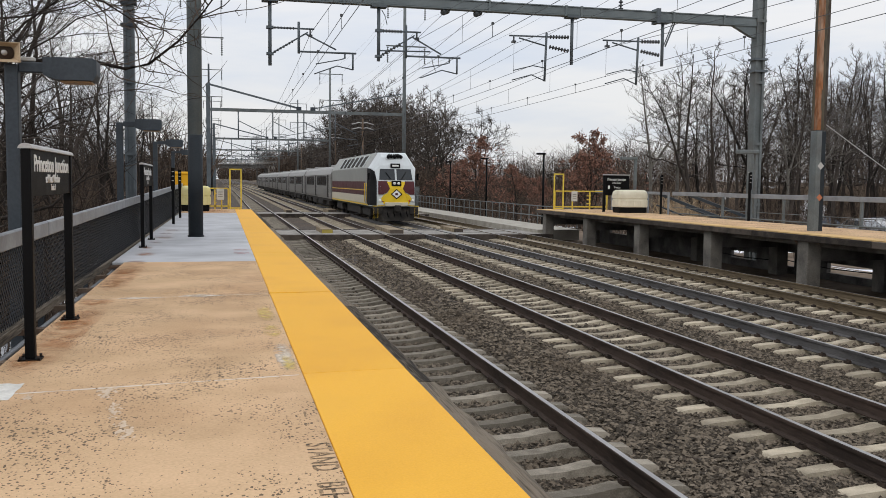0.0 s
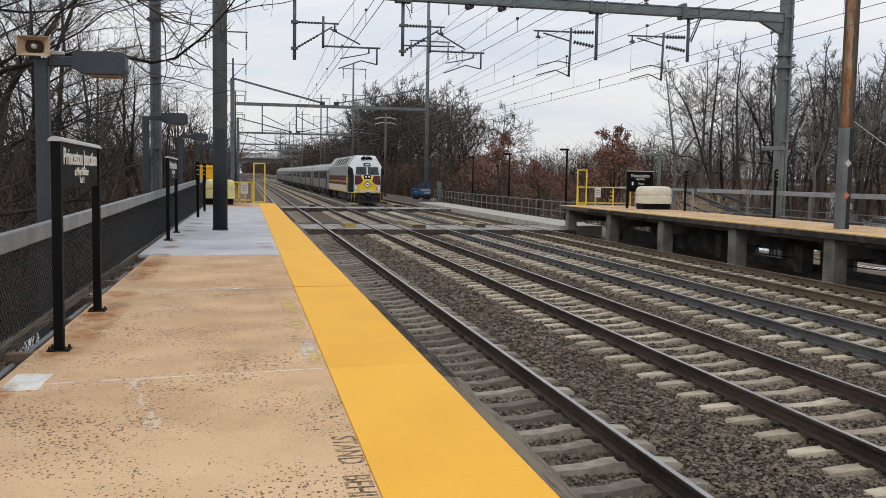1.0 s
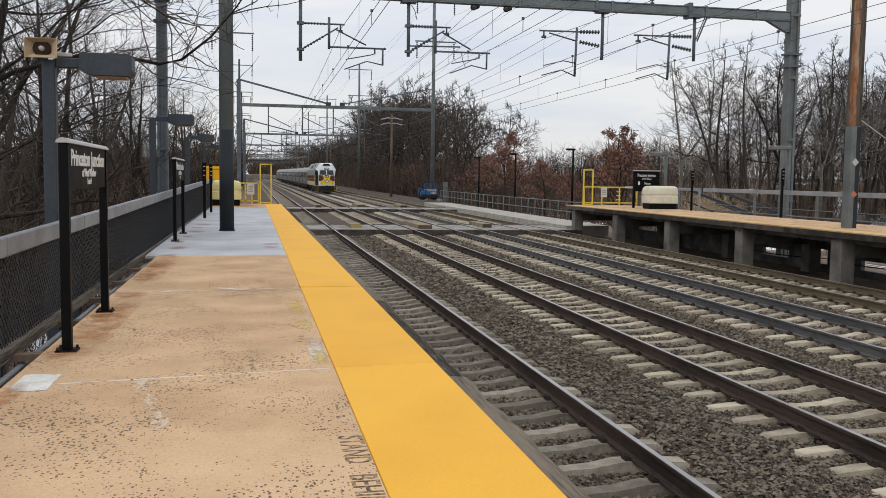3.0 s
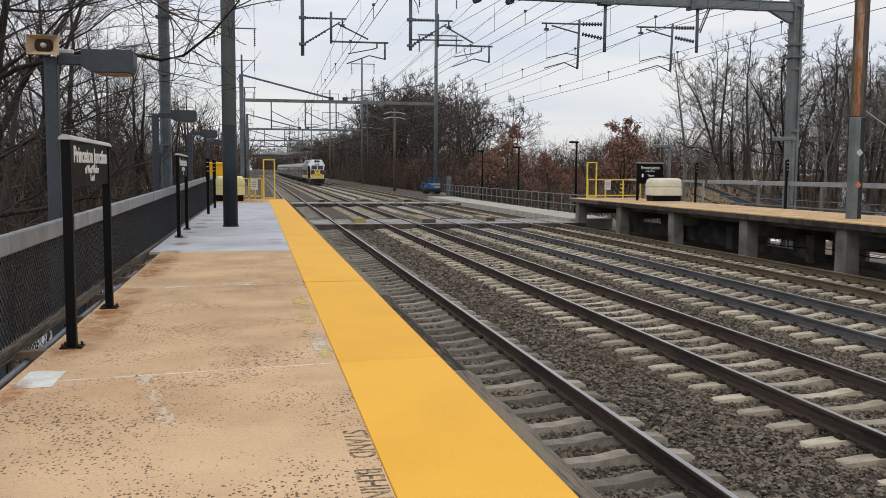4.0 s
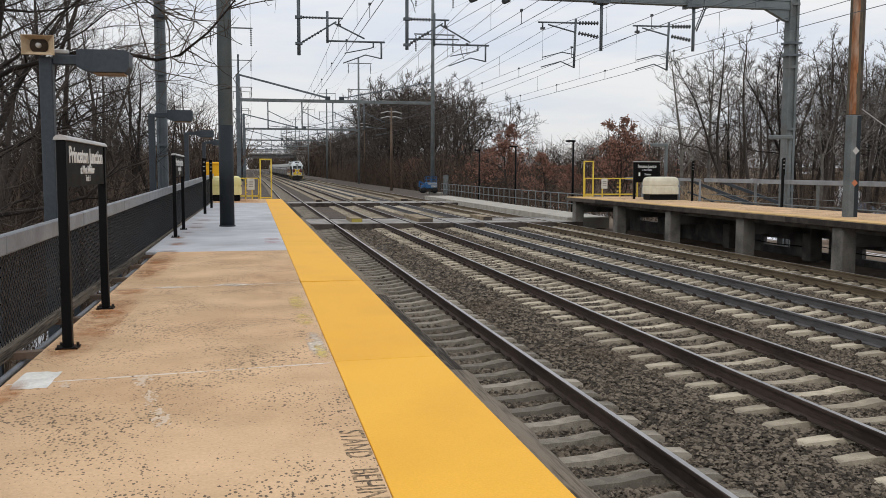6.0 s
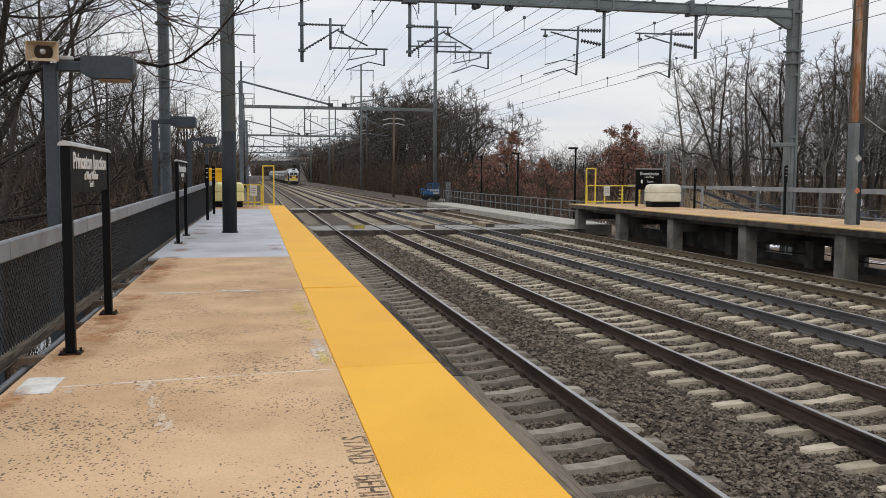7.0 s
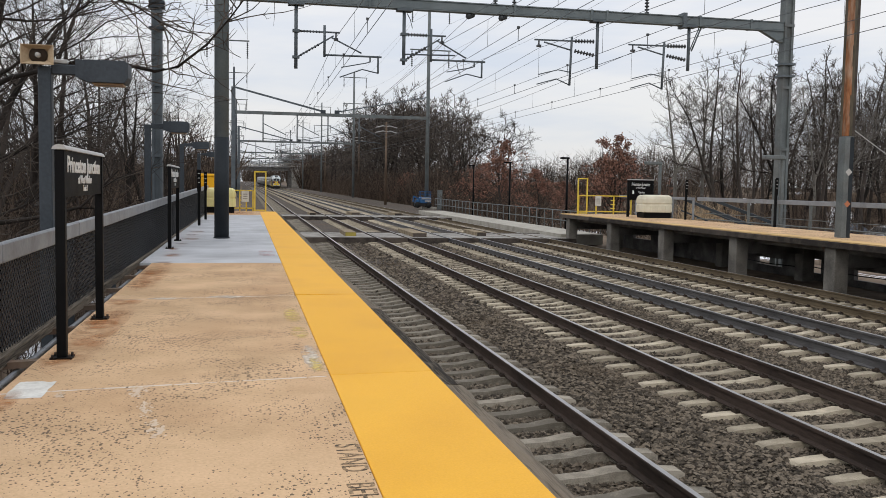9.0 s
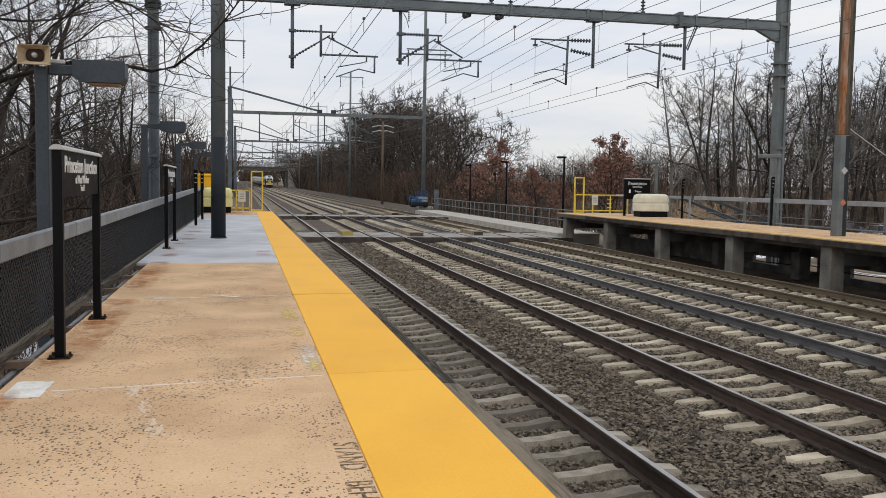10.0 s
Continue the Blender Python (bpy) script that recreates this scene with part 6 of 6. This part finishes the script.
# the kinds of tree; the first of each stands in the woods too
NEAR = [tree_thing(make_tree(s, 11, 20, 7, 7, .5, .3, .0155, fine=.0065, fork=1), "bare grey-brown winter tree behind the fence", pose(x, y, land(x, y), 0, 0, r), "bare trees behind the fence")
        for s, x, y, r in ((1, -8.9, 12.6, 0), (2, -10.2, 20.0, 90), (3, -8.8, 28.5, 200))]
MID = [tree_thing(make_tree(s, 15, n, 6, 5, sp, fi, .0125, fine=.0145, fork=fk, bend_twigs=False), "tall bare brown winter tree in the woods", pose(x, y, land(x, y)), "bare trees of the woods")
       for s, x, y, n, sp, fi, fk in ((21, 30.4, 60.5, 24, .36, .32, 1), (22, 32.6, 61, 24, .26, .38, 0), (23, 36, 63, 26, .34, .34, 1), (24, 41.5, 60, 22, .24, .42, 0))]
TALL = [tree_thing(make_tree(s, 20, 28, 7, 5, .40, .2, .011, twig="twig_hazed", fine=.036, fork=1, bend_twigs=False), "tall bare tree of the dense wooded bank", pose(x, y, land(x, y)), "tall trees of the bank")
        for s, x, y in ((61, 27, 142), (62, 25, 160), (63, 24, 185), (64, 23.5, 205))]
PALE = [tree_thing(make_tree(s, 14.5, 26, 7, 6, .38, .3, .0125, "bark_pale", "twig_pale", .013, fork=1, bend_twigs=False), "bare pale-barked tree beyond the far platform", pose(x, y, land(x, y), 0, 0, r), "pale-barked trees")
        for s, x, y, r in ((41, 29.4, 66, 0), (42, 30.5, 64, 120))]
OAK = [tree_thing(make_tree(s, 8.2, 18, 7, 5, .62, .12, .02, fine=.012, leaves=5600, bend_twigs=False), "small oak with withered red-brown leaves", pose(x, y, land(x, y), 0, 0, r), "oaks with withered leaves")
       for s, x, y, r in ((51, 24.3, 66, 0), (52, 20.6, 86, 50))]


def overhanging_tree():
    """A tree behind the fence whose long limb reaches over the platform."""
    rng = np.random.default_rng(77)
    tr, cr = Sticks(), Sticks()
    base = np.array((-9.2, 14.6, land(-9.2, 14.6)))
    loc = lambda pts: np.array(pts) - base
    tr.add(loc([(-9.2, 14.6, -2.2), (-9.15, 14.5, 0), (-9.0, 14.4, 2.2), (-9.1, 14.3, 4.5), (-8.9, 14.4, 7), (-9.0, 14.5, 9.5)]), [.19, .17, .15, .12, .08, .03], 7)
    limbs = [([(-9.0, 14.4, 2.4), (-8.2, 14.3, 3.3), (-7.0, 14.1, 3.95), (-6.1, 14, 4.2), (-5.5, 14, 4.22), (-5.0, 14, 4.12), (-4.68, 14, 4.2), (-4.26, 14, 4.55), (-3.93, 14, 4.95), (-3.68, 14, 5.3), (-3.3, 14, 5.55)], .045),
             ([(-9.05, 14.3, 4.0), (-8.0, 13.8, 4.9), (-7.0, 13.5, 5.3), (-6.0, 13.4, 5.2), (-5.2, 13.4, 4.95), (-4.8, 13.4, 4.7)], .05),
             ([(-9.0, 14.4, 5.2), (-8.0, 13.6, 6.2), (-7.2, 13.2, 7.0), (-6.4, 13, 7.9)], .06),
             ([(-9.0, 14.4, 3.0), (-9.6, 13.2, 4.4), (-9.4, 12.4, 5.6), (-8.6, 12.0, 7.2)], .07),
             ([(-9.0, 14.4, 1.6), (-8.2, 14.8, 2.4), (-7.5, 15.2, 2.7), (-6.8, 15.4, 3.2)], .04)]
    for pts, r in limbs:
        pts = loc(pts)
        tr.add(pts, r * np.linspace(1, .12, len(pts)), 5)
        for _ in range(34 if r > .055 else 22):
            t = rng.uniform(.15, 1) * (len(pts) - 1)
            i = min(len(pts) - 2, int(t))
            b0 = pts[i] + (pts[i + 1] - pts[i]) * (t - i)
            dv = (pts[i + 1] - pts[i]) / np.linalg.norm(pts[i + 1] - pts[i]) + rng.normal(0, .6, 3)
            sb, _ = grow(rng, b0, dv / np.linalg.norm(dv), rng.uniform(.5, 1.7), 5, .2, .03)
            cr.add(sb, np.linspace(.013, .004, 6), 3)
            for _k in range(4):
                tw, _ = grow(rng, sb[int(rng.integers(1, 6))], rng.normal(0, 1, 3), rng.uniform(.2, .6), 3, .2, 0)
                cr.add(tw, [.006, .005, .004, .002], 3)
    t = thing("tree", "bare tree whose long limb reaches over the platform", "tree", Matrix.Translation(base), "bare trees behind the fence")
    link_mesh("trunk", tr.mesh("trunk", M["bark"]), t)
    link_mesh("crown", cr.mesh("crown", M["twig"]), t, "bare twigs")


overhanging_tree()


def woods():
    rng = RNG
    # behind the fence, receding along the platform
    spots = []
    for k in range(12):
        y = 15 + k * 4.9
        spots.append((-8.8 - rng.uniform(0, 2.5), y + rng.uniform(-1.5, 1.5), rng.uniform(.8, 1.1)))
        spots.append((-14 - rng.uniform(0, 7), y + rng.uniform(-2.5, 2.5), rng.uniform(.7, 1.0)))
    plant(NEAR, spots, rng)
    spots = [(-12 - rng.uniform(0, 9), 78 + k * 12, rng.uniform(.6, .85)) for k in range(14)]
    spots += [(-10.5 - rng.uniform(0, 8), 23 + k * 2.8, rng.uniform(.5, .72)) for k in range(11)]
    # lower trees between the wooded bank and the car park
    for k in range(24):
        y = rng.uniform(96, 128)
        spots.append(((.27 + .2 * k / 24) * y - 3.6, y, rng.uniform(.36, .52)))
    # woods behind the car park
    for k in range(17):
        a = k / 17
        spots.append((40 + a * 46 + rng.uniform(-3, 3), 100 - a * 38 + rng.uniform(-8, 8), rng.uniform(.42, .56) if a < .34 else rng.uniform(.75, 1.05)))
    for k in range(12):
        y = rng.uniform(72, 94)
        spots.append(((.60 + .30 * k / 12) * y - 3.6 + rng.uniform(-1, 1), y, rng.uniform(.85, 1.25)))
    for k in range(22):
        y = rng.uniform(78, 104)
        spots.append(((.57 + .30 * k / 22) * y - 3.6 + rng.uniform(-1, 1), y, rng.uniform(.7, .95)))
    for k in range(13):
        y = rng.uniform(64, 80)
        spots.append(((.62 + .27 * k / 13) * y - 3.6 + rng.uniform(-1, 1), y, rng.uniform(.95, 1.2)))
    spots += [(38.6, 62, .95), (44.5, 66, 1.1), (46.5, 60, 1.0), (34.2, 66, .85)]
    plant(MID, spots, rng)
    # the tall wooded bank beside the line, lower towards the bridge
    spots = []
    for k in range(34):
        y = 124 + k * 3.5 + rng.uniform(-2, 2)
        spots.append((22.5 + rng.uniform(0, 4) + (6 if k % 2 else 0), y, rng.uniform(.62, .78) if y < 148 else rng.uniform(.9, 1.1) if y < 180 else rng.uniform(1.12, 1.32)))
    for k in range(15):
        y = 240 + k * 10.5 + rng.uniform(-3, 3)
        spots.append((21.5 + rng.uniform(0, 5) + (6 if k % 2 else 0), y, rng.uniform(.88, 1.06)))
    # and on past the bridge
    for k in range(11):
        spots.append((13.5 + 1.9 * k + rng.uniform(-1, 1), 404 + rng.uniform(0, 60), rng.uniform(.95, 1.15)))
    plant(TALL, spots, rng)
    plant(PALE, [(37.5, 57, .85), (26.5, 74, .6), (39, 62, .9)], rng)
    plant(OAK, [(26.2, 73, .8), (19.6, 71, .6), (28, 88, .6), (24.5, 110, .85), (22, 150, .7), (23.5, 94, .7)], rng)


def brush(name, label, boxes, seed, material, hmin, hmax, r, side=2):
    """A thicket of leaning stems with side shoots."""
    rng = np.random.default_rng(seed)
    st = Sticks()
    for x0, x1, y0, y1, n in boxes:
        for _ in range(n):
            x, y = rng.uniform(x0, x1), rng.uniform(y0, y1)
            h = rng.uniform(hmin, hmax)
            ln, d = grow(rng, (x, y, land(x, y) - .1), (rng.normal(0, .22), rng.normal(0, .22), 1), h, 2, .14, .0)
            st.add(ln, np.array([1, .7, .3]) * r, 3)
            for _k in range(side):
                f = rng.uniform(.3, 2.0)
                i = min(1, int(f))
                tw, _ = grow(rng, ln[i] + (ln[i + 1] - ln[i]) * (f - i), (rng.normal(0, .7), rng.normal(0, .7), rng.uniform(.2, 1)), h * rng.uniform(.15, .42), 1, .2, 0)
                st.add(tw, np.array([.6, .25]) * r, 3)
    ob = link_mesh(name, st.mesh(name, M[material]))
    tagged(ob, label, "undergrowth", kind="stuff")


woods()
brush("undergrowth", "tangled bare brown undergrowth behind the fence", [(-12, -7.6, 4, 30, 1000), (-14, -7.4, 30, 95, 1300), (-16, -9.5, 8, 40, 700)], 3, "brush", 1.0, 3.4, .010, 5)
brush("undergrowth", "dense brown undergrowth along the wooded bank", [(19.5, 30, 112, 200, 3400), (20.5, 36, 200, 420, 3000)], 4, "brush", 2.0, 6.5, .035, 4)
brush("undergrowth", "brown scrub beyond the walkway", [(18, 32, 78, 112, 1900), (18.5, 40, 52, 80, 1200), (24, 36, 44, 58, 400)], 6, "brush", .9, 3.0, .014, 5)
brush("far_woods", "far brown winter woods", [(-60, -16, 60, 400, 2600)], 7, "brush", 4, 10.0, .05, 4)
brush("far_woods", "low far brown winter woods", [(30, 62, 105, 150, 1500), (62, 110, 84, 130, 900)], 15, "brush", 2.4, 6.8, .035, 6)
brush("far_woods", "low brown woods behind the car park", [(36, 112, 76, 104, 1800)], 14, "brush", 2.0, 7.5, .032, 5)
brush("far_woods", "low brown thicket in the woods behind the fence", [(-40, -12.5, 14, 75, 2000), (-20, -9.5, 20, 56, 800)], 12, "brush", 2.5, 6.4, .026, 5)
brush("far_woods", "distant woods closing the view past the bridge", [(16, 40, 345, 384, 900), (13.5, 32, 396, 440, 900), (-18, -9, 140, 430, 900), (-70, -12, 440, 520, 1200), (20, 120, 440, 520, 1600), (-9, 22, 700, 760, 900)], 8, "brush", 7, 15, .12)
brush("dry_reeds", "tall dry tan reeds behind the far platform", [(18.6, 21.2, 42, 46.5, 420)], 9, "reed", 1.6, 2.9, .012, 2)

build_stones()


# ------------------------------------------------------------------ car park
def build_car(x, y, rz, body, label):
    c = thing("parked_car", label, "car", pose(x, y, land(x, y), 0, 0, rz), "parked cars")
    bm = B()
    prof = [(-2.2, .35, .85), (-2.1, .8, .9), (-1.3, .95, .9), (-.7, 1.4, .74), (.9, 1.42, .74), (1.7, .98, .88), (2.15, .9, .9), (2.2, .4, .86)]
    loft(bm, [[(px, -w * s, z) for px, z, w in prof] if s > 0 else [(px, -w * s, z) for px, z, w in prof] for s in (1, -1)])
    bmesh.ops.bevel(bm, geom=list(bm.edges), offset=.06, segments=1, affect="EDGES")
    bd = part("body", bm, body, c)
    for s in (-1, 1):
        one("side_window", M["glass"], bd, lambda b: loft(b, [[(-1.1, s * .86, .98), (1.4, s * .86, .98), (.85, s * .76, 1.36), (-.65, s * .76, 1.36)], [(-1.1, s * .80, .98), (1.4, s * .80, .98), (.85, s * .70, 1.36), (-.65, s * .70, 1.36)]]))
        for px in (-1.35, 1.35):
            one("wheel", M["tyre"], c, lambda b: tube(b, [(px, s * .72, .32), (px, s * .92, .32)], .32, 14))
    one("windscreen", M["glass"], bd, lambda b: loft(b, [[(-1.32, -.72, .98), (-1.32, .72, .98), (-.76, .64, 1.38), (-.76, -.64, 1.38)], [(-1.25, -.72, .94), (-1.25, .72, .94), (-.7, .64, 1.34), (-.7, -.64, 1.34)]]))


lot_ = raw("car_park", [(40, 56, land(40, 56) + .06), (90, 40, land(90, 40) + .06), (95, 60, land(95, 60) + .06), (44, 70, land(44, 70) + .06)], [(0, 1, 2, 3)], M["asphalt"])
tagged(lot_, "grey asphalt car park", "car park", kind="structure")
for x_, y_, r_, m_, l_ in ((45.0, 61.5, 20, "car_grey", "silver car in the car park"), (47.5, 63.5, 20, "car_white", "white car in the car park"), (50.5, 65.5, 20, "car_dark", "dark blue car in the car park"), (50.0, 61.0, 20, "car_grey", "silver car in the car park"), (53, 64, 20, "car_white", "white car in the car park"), (43.5, 64.5, 20, "car_dark", "dark blue car in the car park")):
    build_car(x_, y_, r_, M[m_], l_)


# ------------------------------------------------------------------ motion of the train
RUN = [(0, 54.5), (1, 79.3), (2, 105.0), (3, 131.5), (4, 158.8), (5, 187.0), (6, 216.0), (7, 245.0), (8, 274.5), (9, 304.0), (10, 333.5)]


def on_line(y):
    """Where a vehicle stands whose front is y metres along the third track."""
    (x0, z0), (x1, z1) = bend(y), bend(y + 24)
    return pose(TRACK_X[2] + x0, y, z0, math.degrees(math.atan2(z1 - z0, 24)), 0, math.degrees(math.atan2(x0 - x1, 24)))


def motions():
    walk(LOCO, [(t, on_line(y)) for t, y in RUN])
    for k, c in enumerate(COACHES):
        off = LOCO_LEN + .45 + 26.6 * k
        walk(c, [(t, on_line(y + off)) for t, y in RUN])


motions()
